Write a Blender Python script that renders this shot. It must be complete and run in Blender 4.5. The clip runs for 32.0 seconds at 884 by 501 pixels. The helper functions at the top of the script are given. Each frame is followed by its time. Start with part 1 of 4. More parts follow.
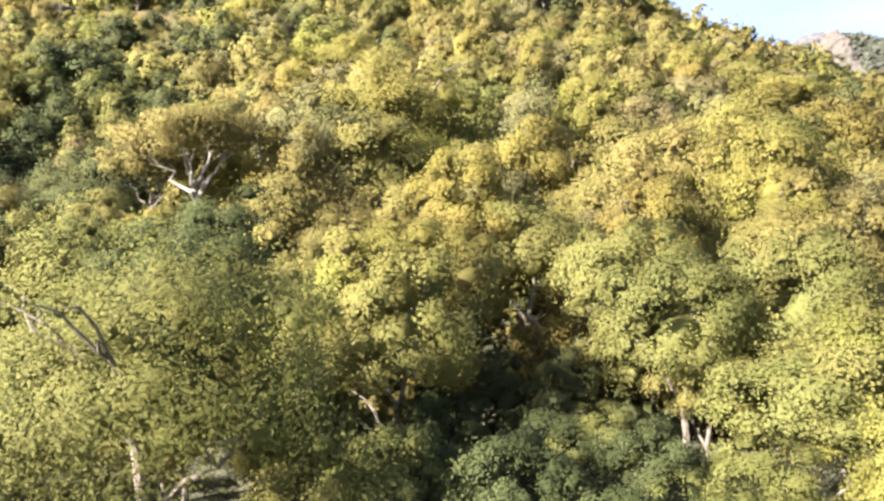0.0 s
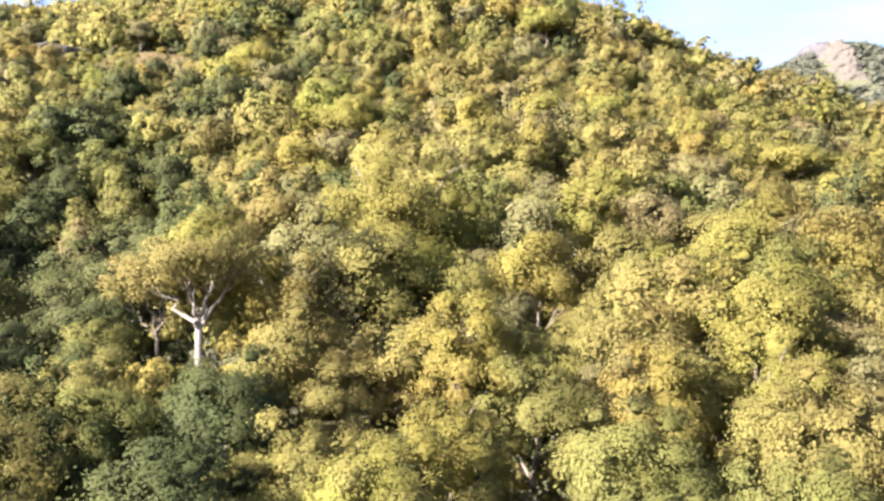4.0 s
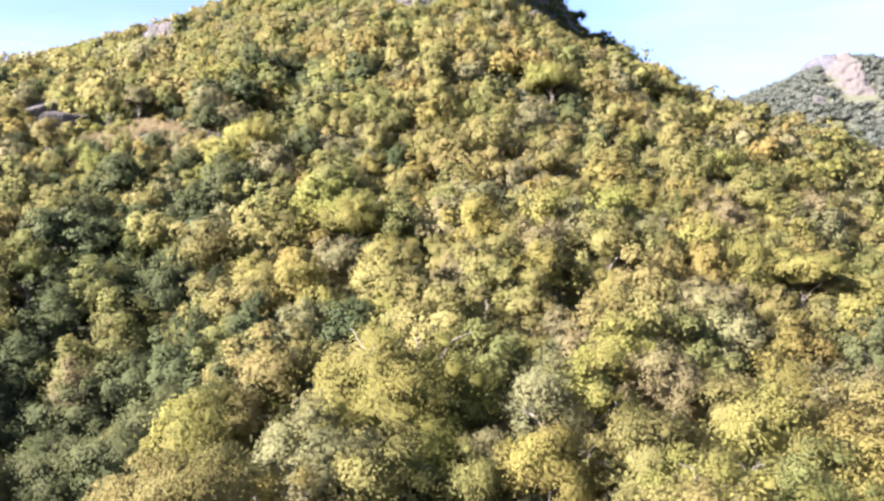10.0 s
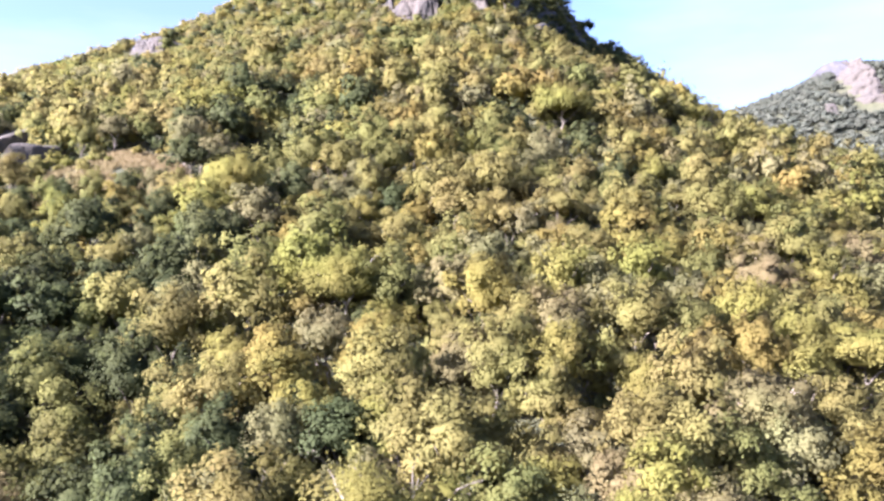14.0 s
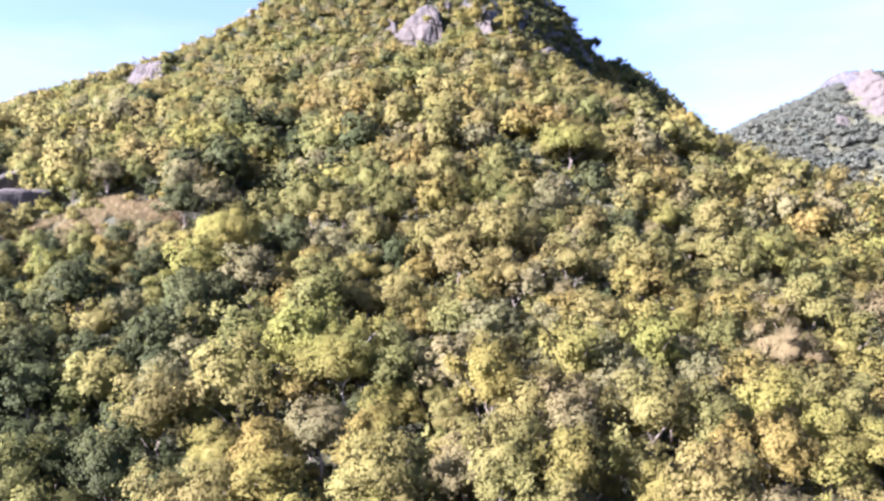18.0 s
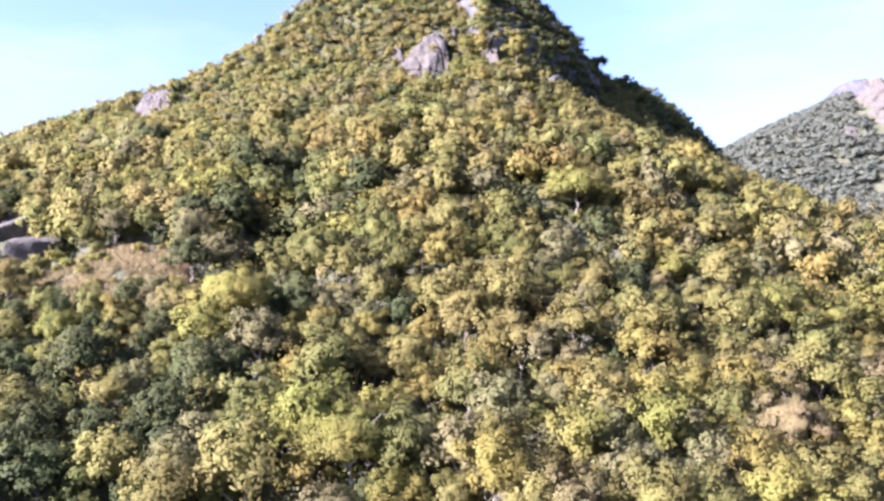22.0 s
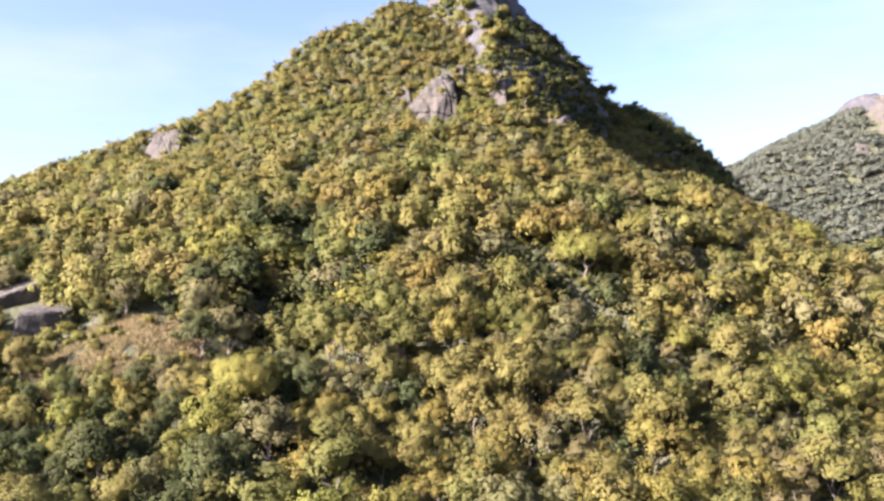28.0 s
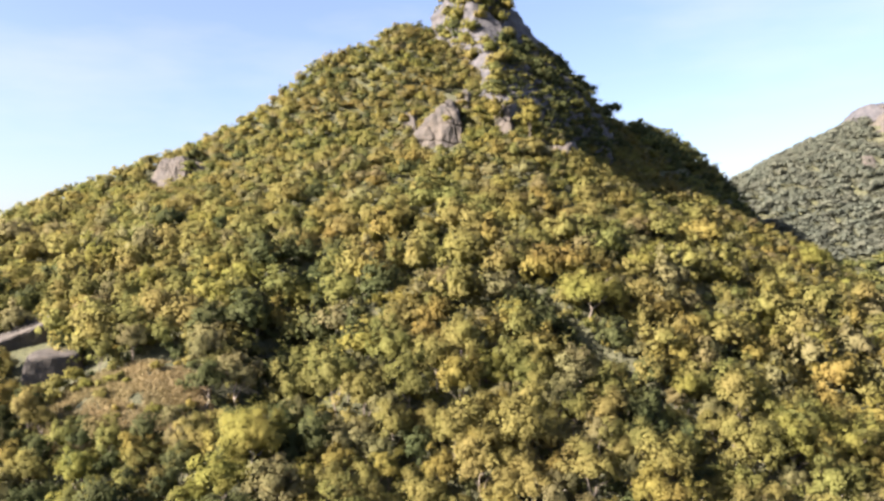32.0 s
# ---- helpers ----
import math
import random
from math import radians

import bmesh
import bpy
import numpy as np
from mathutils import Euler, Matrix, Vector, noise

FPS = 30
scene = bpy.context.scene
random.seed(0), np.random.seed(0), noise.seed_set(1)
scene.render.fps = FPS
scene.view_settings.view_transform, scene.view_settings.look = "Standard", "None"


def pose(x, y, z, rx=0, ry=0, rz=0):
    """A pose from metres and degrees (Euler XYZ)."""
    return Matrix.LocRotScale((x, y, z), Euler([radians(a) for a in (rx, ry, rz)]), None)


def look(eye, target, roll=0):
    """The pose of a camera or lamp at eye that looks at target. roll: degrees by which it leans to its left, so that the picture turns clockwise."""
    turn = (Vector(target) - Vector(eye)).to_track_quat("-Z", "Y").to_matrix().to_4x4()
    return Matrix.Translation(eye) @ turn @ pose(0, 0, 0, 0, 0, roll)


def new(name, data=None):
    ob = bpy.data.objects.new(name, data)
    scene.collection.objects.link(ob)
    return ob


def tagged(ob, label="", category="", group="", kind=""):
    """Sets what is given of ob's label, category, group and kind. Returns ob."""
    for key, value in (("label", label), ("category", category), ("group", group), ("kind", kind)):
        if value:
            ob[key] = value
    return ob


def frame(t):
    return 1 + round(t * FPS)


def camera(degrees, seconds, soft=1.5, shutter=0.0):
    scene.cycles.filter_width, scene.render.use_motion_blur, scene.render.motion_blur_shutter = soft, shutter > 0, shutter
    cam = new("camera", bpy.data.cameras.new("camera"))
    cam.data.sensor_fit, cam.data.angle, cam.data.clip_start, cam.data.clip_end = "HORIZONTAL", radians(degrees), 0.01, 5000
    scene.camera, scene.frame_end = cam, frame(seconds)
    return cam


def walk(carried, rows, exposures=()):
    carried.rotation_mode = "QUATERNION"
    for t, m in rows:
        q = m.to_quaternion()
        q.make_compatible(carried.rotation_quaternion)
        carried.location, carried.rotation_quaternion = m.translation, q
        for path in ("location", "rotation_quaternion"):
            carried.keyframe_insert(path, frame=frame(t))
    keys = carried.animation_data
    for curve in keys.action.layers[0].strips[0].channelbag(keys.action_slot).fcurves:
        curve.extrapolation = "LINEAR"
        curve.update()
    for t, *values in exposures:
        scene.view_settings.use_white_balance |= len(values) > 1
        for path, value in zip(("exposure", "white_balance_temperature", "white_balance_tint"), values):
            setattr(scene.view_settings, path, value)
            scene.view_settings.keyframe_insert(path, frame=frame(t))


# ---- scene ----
cam = camera(62.5, 32.0, soft=2.8)
METRES, EYE, TILT, LEAN, TURN = 80.0, 12.0, 0.0, 0.0, 0.0
ROWS = [
    (0.0, 0.0, 0.0, 0.0, -0.0, 0.0, 0.0),
    (0.5, -0.0003, -0.0002, 0.0124, 0.05, -0.03, 0.02),
    (1.0, -0.0005, -0.0004, 0.026, 0.09, -0.05, 0.01),
    (1.5, -0.0008, -0.0002, 0.0399, 0.13, -0.07, -0.01),
    (2.0, -0.0009, 0.0001, 0.054, 0.17, -0.08, -0.04),
    (2.5, -0.0007, 0.0004, 0.0678, 0.21, -0.08, -0.04),
    (3.0, -0.0002, 0.0009, 0.0815, 0.23, -0.08, -0.02),
    (3.5, 0.0003, 0.001, 0.0951, 0.25, -0.05, 0.01),
    (5.5, 0.0016, 0.0008, 0.1493, 0.39, -0.1, 0.25),
    (6.0, 0.0018, 0.0007, 0.164, 0.41, -0.09, 0.3),
    (6.5, 0.0018, 0.0007, 0.1772, 0.43, -0.08, 0.36),
    (7.0, 0.002, 0.0008, 0.1923, 0.46, -0.08, 0.4),
    (7.5, 0.0022, 0.0004, 0.2057, 0.48, -0.1, 0.45),
    (8.0, 0.0021, 0.0016, 0.2212, 0.5, -0.09, 0.5),
    (8.5, 0.0023, 0.006, 0.2346, 0.54, -0.06, 0.52),
    (9.0, 0.0025, 0.0143, 0.2503, 0.6, -0.04, 0.52),
    (9.5, 0.003, 0.0242, 0.2644, 0.66, -0.02, 0.53),
    (10.0, 0.0033, 0.0392, 0.2801, 0.71, 0.02, 0.57),
    (10.5, 0.0036, 0.0543, 0.2933, 0.75, 0.04, 0.58),
    (11.0, 0.0039, 0.0735, 0.3084, 0.79, 0.06, 0.62),
    (11.5, 0.0043, 0.0915, 0.3209, 0.83, 0.07, 0.66),
    (12.0, 0.0043, 0.1128, 0.3343, 0.85, 0.11, 0.67),
    (12.5, 0.0046, 0.1321, 0.3444, 0.89, 0.14, 0.69),
    (13.0, 0.0048, 0.154, 0.3559, 0.92, 0.17, 0.71),
    (13.5, 0.0047, 0.174, 0.3654, 0.94, 0.19, 0.73),
    (14.0, 0.0039, 0.1958, 0.3772, 0.95, 0.18, 0.74),
    (14.5, 0.0048, 0.2136, 0.3876, 1.01, 0.2, 0.75),
    (16.5, 0.0088, 0.2573, 0.4422, 1.18, 0.31, 0.69),
    (17.0, 0.0098, 0.259, 0.4571, 1.25, 0.33, 0.76),
    (17.5, 0.0099, 0.2595, 0.4701, 1.33, 0.35, 0.78),
    (18.0, 0.0104, 0.2593, 0.4856, 1.42, 0.33, 0.79),
    (18.5, 0.0106, 0.2593, 0.4983, 1.49, 0.33, 0.82),
    (19.0, 0.0108, 0.2591, 0.5138, 1.56, 0.31, 0.85),
    (19.5, 0.0112, 0.2585, 0.528, 1.65, 0.29, 0.86),
    (20.0, 0.0115, 0.2586, 0.5432, 1.72, 0.3, 0.89),
    (20.5, 0.0123, 0.258, 0.5576, 1.79, 0.27, 0.9),
    (21.0, 0.0123, 0.2583, 0.5718, 1.85, 0.28, 0.93),
    (21.5, 0.0127, 0.2574, 0.5867, 1.92, 0.26, 0.96),
    (22.0, 0.0132, 0.2575, 0.6008, 1.99, 0.26, 0.98),
    (22.5, 0.013, 0.2572, 0.6154, 2.04, 0.25, 1.0),
    (23.0, 0.0135, 0.2569, 0.6296, 2.11, 0.24, 1.03),
    (23.5, 0.014, 0.2569, 0.6437, 2.17, 0.23, 1.04),
    (24.0, 0.0145, 0.2567, 0.6575, 2.23, 0.23, 1.05),
    (24.5, 0.0145, 0.2563, 0.6715, 2.28, 0.24, 1.06),
    (25.0, 0.0145, 0.2561, 0.6857, 2.33, 0.23, 1.06),
    (25.5, 0.0157, 0.2557, 0.6989, 2.41, 0.24, 1.08),
    (27.5, 0.0163, 0.2549, 0.7536, 2.62, 0.22, 1.1),
    (28.0, 0.0165, 0.2543, 0.7673, 2.67, 0.21, 1.11),
    (28.5, 0.0167, 0.254, 0.7805, 2.71, 0.21, 1.13),
    (29.0, 0.0171, 0.2541, 0.7936, 2.77, 0.22, 1.14),
    (29.5, 0.0172, 0.2536, 0.8069, 2.81, 0.22, 1.16),
    (30.0, 0.0177, 0.2532, 0.8205, 2.87, 0.21, 1.16),
    (30.5, 0.0189, 0.2529, 0.8342, 2.95, 0.2, 1.18),
    (31.0, 0.0185, 0.2528, 0.8472, 2.98, 0.2, 1.19),
    (31.5, 0.0187, 0.2517, 0.8611, 3.04, 0.18, 1.19),
    (32.0, 0.0187, 0.2518, 0.8738, 3.07, 0.21, 1.2),
]
walk(cam, [(t, pose(0, 0, EYE, TILT, LEAN, TURN) @ pose(METRES * x, METRES * y, METRES * z, 90 + pitch, roll, yaw)) for t, x, y, z, yaw, pitch, roll in ROWS],
     exposures=[(0.0, 3.42, 5800, 22), (3.0, 3.42, 5800, 23), (8.0, 3.42, 5450, 28), (14.0, 3.42, 5150, 36), (20.0, 3.4, 5050, 39), (26.0, 3.26, 5400, 35), (32.0, 2.97, 6000, 24)])

# ---- light: a low sun from the left, a little behind the first camera ----
SUN_AZ, SUN_EL = radians(240.0), radians(29.0)
SUN_WAY = Vector((math.sin(SUN_AZ) * math.cos(SUN_EL), math.cos(SUN_AZ) * math.cos(SUN_EL), math.sin(SUN_EL)))
sun = new("sun", bpy.data.lights.new("sun", "SUN"))
sun.data.energy, sun.data.angle, sun.data.color = 4.1, radians(0.6), (1.0, 0.895, 0.69)
sun.matrix_basis = look(SUN_WAY * 300, (0, 0, 0))

world = bpy.data.worlds.new("sky")
scene.world = world
world.use_nodes = True
wn, wl = world.node_tree.nodes, world.node_tree.links
wn.clear()
sky = wn.new("ShaderNodeTexSky")
sky.sky_type, sky.sun_disc, sky.sun_elevation, sky.sun_rotation = "NISHITA", False, SUN_EL, SUN_AZ
sky.air_density, sky.dust_density, sky.ozone_density = 1.0, 2.0, 1.2
coord = wn.new("ShaderNodeTexCoord")
stretch = wn.new("ShaderNodeMapping")
stretch.inputs["Scale"].default_value = (1.6, 1.6, 6.0)
cloud = wn.new("ShaderNodeTexNoise")
cloud.inputs["Scale"].default_value, cloud.inputs["Detail"].default_value, cloud.inputs["Roughness"].default_value = 1.7, 6.0, 0.55
ramp = wn.new("ShaderNodeMapRange")
ramp.inputs["From Min"].default_value, ramp.inputs["From Max"].default_value = 0.45, 0.80
ramp.inputs["To Min"].default_value, ramp.inputs["To Max"].default_value = 0.05, 0.34
veil = wn.new("ShaderNodeMix")
veil.data_type = "RGBA"
veil.inputs["B"].default_value = (4.4, 4.3, 4.2, 1)
back = wn.new("ShaderNodeBackground")
back.inputs["Strength"].default_value = 0.035
out = wn.new("ShaderNodeOutputWorld")
wl.new(coord.outputs["Generated"], stretch.inputs["Vector"])
wl.new(stretch.outputs["Vector"], cloud.inputs["Vector"])
wl.new(cloud.outputs["Fac"], ramp.inputs["Value"])
wl.new(ramp.outputs["Result"], veil.inputs["Factor"])
wl.new(sky.outputs["Color"], veil.inputs["A"])
wl.new(veil.outputs["Result"], back.inputs["Color"])
wl.new(back.outputs["Background"], out.inputs["Surface"])

# ---- the lie of the land: metres from the first camera, z up ----
def soft_plus(a, k):
    return k * np.logaddexp(0, a / k)


def soft_max(a, b, k):
    return b + soft_plus(a - b, k)


def step(a, lo, hi):
    u = np.clip((a - lo) / (hi - lo), 0, 1)
    return u * u * (3 - 2 * u)


def lumps(x, y, size, seed=0.0):
    """Smooth rolling noise from a few crossed waves, -1 to 1."""
    total = 0
    for i in range(6):
        a = 2.4 * i + seed
        k = (1 + 0.37 * i) / size
        total = total + np.sin(k * (x * math.cos(a) + y * math.sin(a)) * 2.2 + 1.7 * i + seed) / (1 + 0.3 * i)
    return total / 2.6


FAR = 0.82
RISE_Y = (-60, 0, 25, 50, 62, 100, 118, 133, 150, 166, 188, 210, 237, 250, 268, 300, 320)
RISE_Z = (-22, -9, -3, 4, 8, 25, 33, 41, 52, 62, 73, 87, 103, 111, 127, 152, 166)


def canopy(x, y):
    """Height of the tree tops over the first camera."""
    x, y = np.asarray(x, float), np.asarray(y, float)
    left = np.minimum(x, 0)
    crest = 312 + 0.40 * left
    yy = np.minimum(y, crest)
    front = sum(np.interp(yy + d, RISE_Y, RISE_Z) for d in (-9, -4.5, 0, 4.5, 9)) / 5
    fall_r = 0.45 * step(yy, 60, 165) + 0.48 * step(yy, 208, 290)
    fall_l = 0.19 * step(yy, 135, 280)
    front = front - fall_r * (soft_plus(x - 18, 8) - 0.47 * soft_plus(x - 90, 10) + 0.75 * soft_plus(x - 150, 10)) - fall_l * soft_plus(-x - 12, 8)
    front = front + (12 * np.exp(-((x + 54) / 26) ** 2) + 8 * np.exp(-((x + 25) / 12) ** 2)) * step(yy, 258, 298) - 0.5 * step(yy, 246, 276) * (soft_plus(x - 2, 4) - soft_plus(x - 27, 6)) * (1 - 0.9 * step(x, 60, 110))
    front = front + 4.2 * step(x, 26, 52) * step(y, 105, 130) * (1 - step(y, 190, 235)) - 2.0 * np.exp(-((x + 4) / 14) ** 2) * step(y, 95, 115) * (1 - step(y, 145, 165))
    front = front - 0.75 * soft_plus(y - crest, 5)
    front = front - 5.0 * np.exp(-((x + 37) / 12) ** 2) * step(y, 38, 58) * (1 - step(y, 90, 120))
    front = front - 9.5 * np.exp(-((x + 36.5) / 7.5) ** 2) * step(y, 134, 150) * (1 - step(y, 176, 198))
    front = front - 6.5 * np.exp(-((x - 27 + 0.7 * (y - 153)) / 6.5) ** 2) * step(y, 128, 142) * (1 - step(y, 166, 180))
    # the shaded ridge that runs back from the foot of the peak
    s = (x - 32) * 0.62 + (y - 322) * 0.785
    w = (x - 32) * 0.785 - (y - 322) * 0.62
    ridge = 149 - 0.105 * s - 0.9 * soft_plus(s - 165, 12) - np.where(w > 0, 1.5, 1.2) * (np.sqrt(w * w + 49) - 7) - 10.4 - 1.5 * soft_plus(-s, 6)
    # the far mountain
    fx, fy = x - 395 * FAR, y - 735 * FAR
    along = fx * 0.90 + fy * 0.436
    across = -fx * 0.436 + fy * 0.90
    far = 228 * FAR + 7 - 0.42 * np.sqrt(np.minimum(along, 0) ** 2 + 400 * FAR ** 2) - 0.25 * np.maximum(along, 0) - 0.5 * np.sqrt(across ** 2 + 900 * FAR ** 2)
    base = -14 + 0.10 * np.clip(y, 0, 900) - 0.10 * np.clip(np.abs(x) - 60, 0, 600) * step(-y, -420, -120)
    h = soft_max(soft_max(front, ridge, 4), soft_max(far, base, 10), 6)
    return h + 1.2 * lumps(x, y, 26) + 2.5 * lumps(x, y, 80, 2.0) * step(y, 380, 500)


def cover(x, y):
    """How far the trees stand above the soil."""
    return 7.6 - 3.0 * step(y, 150, 225) - 1.5 * step(y, 215, 245) - 3.8 * np.exp(-((x + 63) / 17) ** 2 - ((y - 147) / 11) ** 2)


def ground_z(x, y):
    return EYE + canopy(x, y) - cover(x, y)

# ---- materials ----
def material(name, rough=0.8):
    m = bpy.data.materials.new(name)
    m.use_nodes = True
    nt = m.node_tree
    p = nt.nodes["Principled BSDF"]
    p.inputs["Roughness"].default_value = rough
    return m, nt, p


def node(nt, kind, **values):
    n = nt.nodes.new(kind)
    for key, value in values.items():
        n.inputs[key.replace("_", " ")].default_value = value
    return n


def noise_fac(nt, scale, detail=4.0, rough=0.55, world_space=False):
    n = node(nt, "ShaderNodeTexNoise", Scale=scale, Detail=detail, Roughness=rough)
    if world_space:
        g = nt.nodes.new("ShaderNodeNewGeometry")
        nt.links.new(g.outputs["Position"], n.inputs["Vector"])
    else:
        c = nt.nodes.new("ShaderNodeTexCoord")
        nt.links.new(c.outputs["Object"], n.inputs["Vector"])
    return n.outputs["Fac"]


def mixed(nt, fac, a, b):
    m = nt.nodes.new("ShaderNodeMix")
    m.data_type = "RGBA"
    nt.links.new(fac, m.inputs["Factor"])
    for slot, c in (("A", a), ("B", b)):
        if isinstance(c, tuple):
            m.inputs[slot].default_value = (*c, 1)
        else:
            nt.links.new(c, m.inputs[slot])
    return m.outputs["Result"]


def ranged(nt, fac, lo, hi, to_lo=0.0, to_hi=1.0):
    r = node(nt, "ShaderNodeMapRange", From_Min=lo, From_Max=hi, To_Min=to_lo, To_Max=to_hi)
    nt.links.new(fac, r.inputs["Value"])
    return r.outputs["Result"]


def bump(nt, p, fac, strength, distance):
    b = node(nt, "ShaderNodeBump", Strength=strength, Distance=distance)
    nt.links.new(fac, b.inputs["Height"])
    nt.links.new(b.outputs["Normal"], p.inputs["Normal"])


def leaf_material(name, old, young, glow=0.25, soft=True):
    """Leaves: each one its own shade between two greens, each tree a little lighter or darker, some light through the blade."""
    m, nt, p = material(name, 0.75)
    p.inputs["Specular IOR Level"].default_value = 0.10
    geo = nt.nodes.new("ShaderNodeNewGeometry")
    info = nt.nodes.new("ShaderNodeObjectInfo")
    col = mixed(nt, ranged(nt, geo.outputs["Random Per Island"], 0, 1, 0.3, 0.7), old, young)
    patch = ranged(nt, noise_fac(nt, 0.11, 3.0, 0.6, True), 0.35, 0.68)
    warm = mixed(nt, patch, tuple(c * f for c, f in zip(old, (0.80, 0.88, 0.94))), tuple(min(1, c * f) for c, f in zip(young, (1.04, 1.02, 0.98))))
    half = nt.nodes.new("ShaderNodeMix")
    half.data_type = "RGBA"
    half.inputs["Factor"].default_value = 0.45
    nt.links.new(col, half.inputs["A"])
    nt.links.new(warm, half.inputs["B"])
    hsv = nt.nodes.new("ShaderNodeHueSaturation")
    nt.links.new(half.outputs["Result"], hsv.inputs["Color"])
    nt.links.new(ranged(nt, info.outputs["Random"], 0, 1, 0.92, 1.07), hsv.inputs["Value"])
    nt.links.new(ranged(nt, noise_fac(nt, 0.07, 2.0, 0.5, True), 0.3, 0.7, 0.485, 0.52), hsv.inputs["Hue"])
    nt.links.new(hsv.outputs["Color"], p.inputs["Base Color"])
    puff = nt.nodes.new("ShaderNodeAttribute")
    puff.attribute_name = "puff"
    turn = nt.nodes.new("ShaderNodeVectorTransform")
    turn.vector_type, turn.convert_from, turn.convert_to = "NORMAL", "OBJECT", "WORLD"
    nt.links.new(puff.outputs["Vector"], turn.inputs["Vector"])
    thin = nt.nodes.new("ShaderNodeBsdfTranslucent")
    if soft:
        nt.links.new(turn.outputs["Vector"], p.inputs["Normal"])
    nt.links.new(hsv.outputs["Color"], thin.inputs["Color"])
    both = nt.nodes.new("ShaderNodeMixShader")
    both.inputs["Fac"].default_value = glow
    nt.links.new(p.outputs["BSDF"], both.inputs[1])
    nt.links.new(thin.outputs["BSDF"], both.inputs[2])
    nt.links.new(both.outputs["Shader"], nt.nodes["Material Output"].inputs["Surface"])
    return m


LEAF = {
    "olive": leaf_material("olive_leaves", (0.162, 0.144, 0.042), (0.212, 0.184, 0.060), 0.48),
    "yellow": leaf_material("yellow_green_leaves", (0.172, 0.160, 0.038), (0.218, 0.198, 0.052), 0.50),
    "green": leaf_material("mid_green_leaves", (0.128, 0.128, 0.037), (0.172, 0.165, 0.050), 0.46),
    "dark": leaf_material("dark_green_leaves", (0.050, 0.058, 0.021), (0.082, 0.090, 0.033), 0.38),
    "grey": leaf_material("grey_green_leaves", (0.150, 0.138, 0.058), (0.194, 0.176, 0.077), 0.46),
    "tan": leaf_material("dry_tan_leaves", (0.156, 0.130, 0.055), (0.204, 0.168, 0.074), 0.46),
    "gold": leaf_material("golden_olive_leaves", (0.170, 0.142, 0.036), (0.222, 0.182, 0.050), 0.48),
    # The haze of distance is mixed into this grey-blue leaf colour.
    "far": leaf_material("haze_tinted_far_leaves", (0.090, 0.098, 0.072), (0.122, 0.127, 0.092), 0.35),
}


def bark_material(name, dark, light, scale=3.0):
    m, nt, p = material(name, 0.9)
    nt.links.new(mixed(nt, ranged(nt, noise_fac(nt, scale, 6.0, 0.65), 0.35, 0.65), dark, light), p.inputs["Base Color"])
    bump(nt, p, noise_fac(nt, scale * 5, 5.0, 0.7), 0.6, 0.05)
    return m


BARK = bark_material("grey_brown_bark", (0.06, 0.05, 0.035), (0.20, 0.17, 0.13))
PALE_BARK = bark_material("pale_bark", (0.14, 0.125, 0.10), (0.31, 0.285, 0.245), 1.6)
TWIG = bark_material("dry_twigs", (0.16, 0.13, 0.10), (0.40, 0.34, 0.27), 2.0)


def soil_material():
    """Leaf litter and low growth under the trees, drier where the land is open."""
    m, nt, p = material("forest_floor", 0.95)
    a = ranged(nt, noise_fac(nt, 0.6, 8.0, 0.65, True), 0.3, 0.7)
    b = ranged(nt, noise_fac(nt, 0.045, 4.0, 0.55, True), 0.35, 0.65)
    low = mixed(nt, a, (0.032, 0.038, 0.016), (0.088, 0.088, 0.034))
    dry = mixed(nt, a, (0.045, 0.047, 0.024), (0.092, 0.092, 0.046))
    nt.links.new(mixed(nt, b, low, dry), p.inputs["Base Color"])
    bump(nt, p, noise_fac(nt, 1.4, 6.0, 0.7, True), 1.0, 0.6)
    return m


def rock_material(name, light, dark, stain, lichen):
    """Weathered granite: streaks that run down, blotches and a rough skin."""
    m, nt, p = material(name, 0.88)
    geo = nt.nodes.new("ShaderNodeNewGeometry")
    tall = node(nt, "ShaderNodeMapping", Scale=(0.38, 0.38, 0.055))
    nt.links.new(geo.outputs["Position"], tall.inputs["Vector"])
    streak = node(nt, "ShaderNodeTexNoise", Scale=1.0, Detail=7.0, Roughness=0.62)
    nt.links.new(tall.outputs["Vector"], streak.inputs["Vector"])
    base = mixed(nt, ranged(nt, noise_fac(nt, 0.22, 8.0, 0.62, True), 0.34, 0.66), dark, light)
    base = mixed(nt, ranged(nt, streak.outputs["Fac"], 0.52, 0.70, 0, 0.85), base, stain)
    base = mixed(nt, ranged(nt, noise_fac(nt, 0.9, 6.0, 0.6, True), 0.58, 0.72, 0, 0.6), base, lichen)
    nt.links.new(base, p.inputs["Base Color"])
    bump(nt, p, noise_fac(nt, 0.75, 9.0, 0.68, True), 0.9, 0.7)
    return m


SOIL = soil_material()
ROCK = rock_material("weathered_granite", (0.072, 0.060, 0.046), (0.042, 0.037, 0.031), (0.026, 0.025, 0.023), (0.062, 0.053, 0.038))
# Darker, bluer granite: the shade of the peak's far side is in its colour.
DARK_ROCK = rock_material("shade_toned_granite", (0.070, 0.066, 0.066), (0.032, 0.033, 0.037), (0.016, 0.017, 0.020), (0.040, 0.041, 0.034))
FAR_ROCK = rock_material("pale_far_granite", (0.068, 0.058, 0.045), (0.050, 0.044, 0.035), (0.034, 0.031, 0.028), (0.055, 0.047, 0.040))
GRASS = leaf_material("dry_grass", (0.205, 0.158, 0.080), (0.310, 0.245, 0.130), 0.3, False)

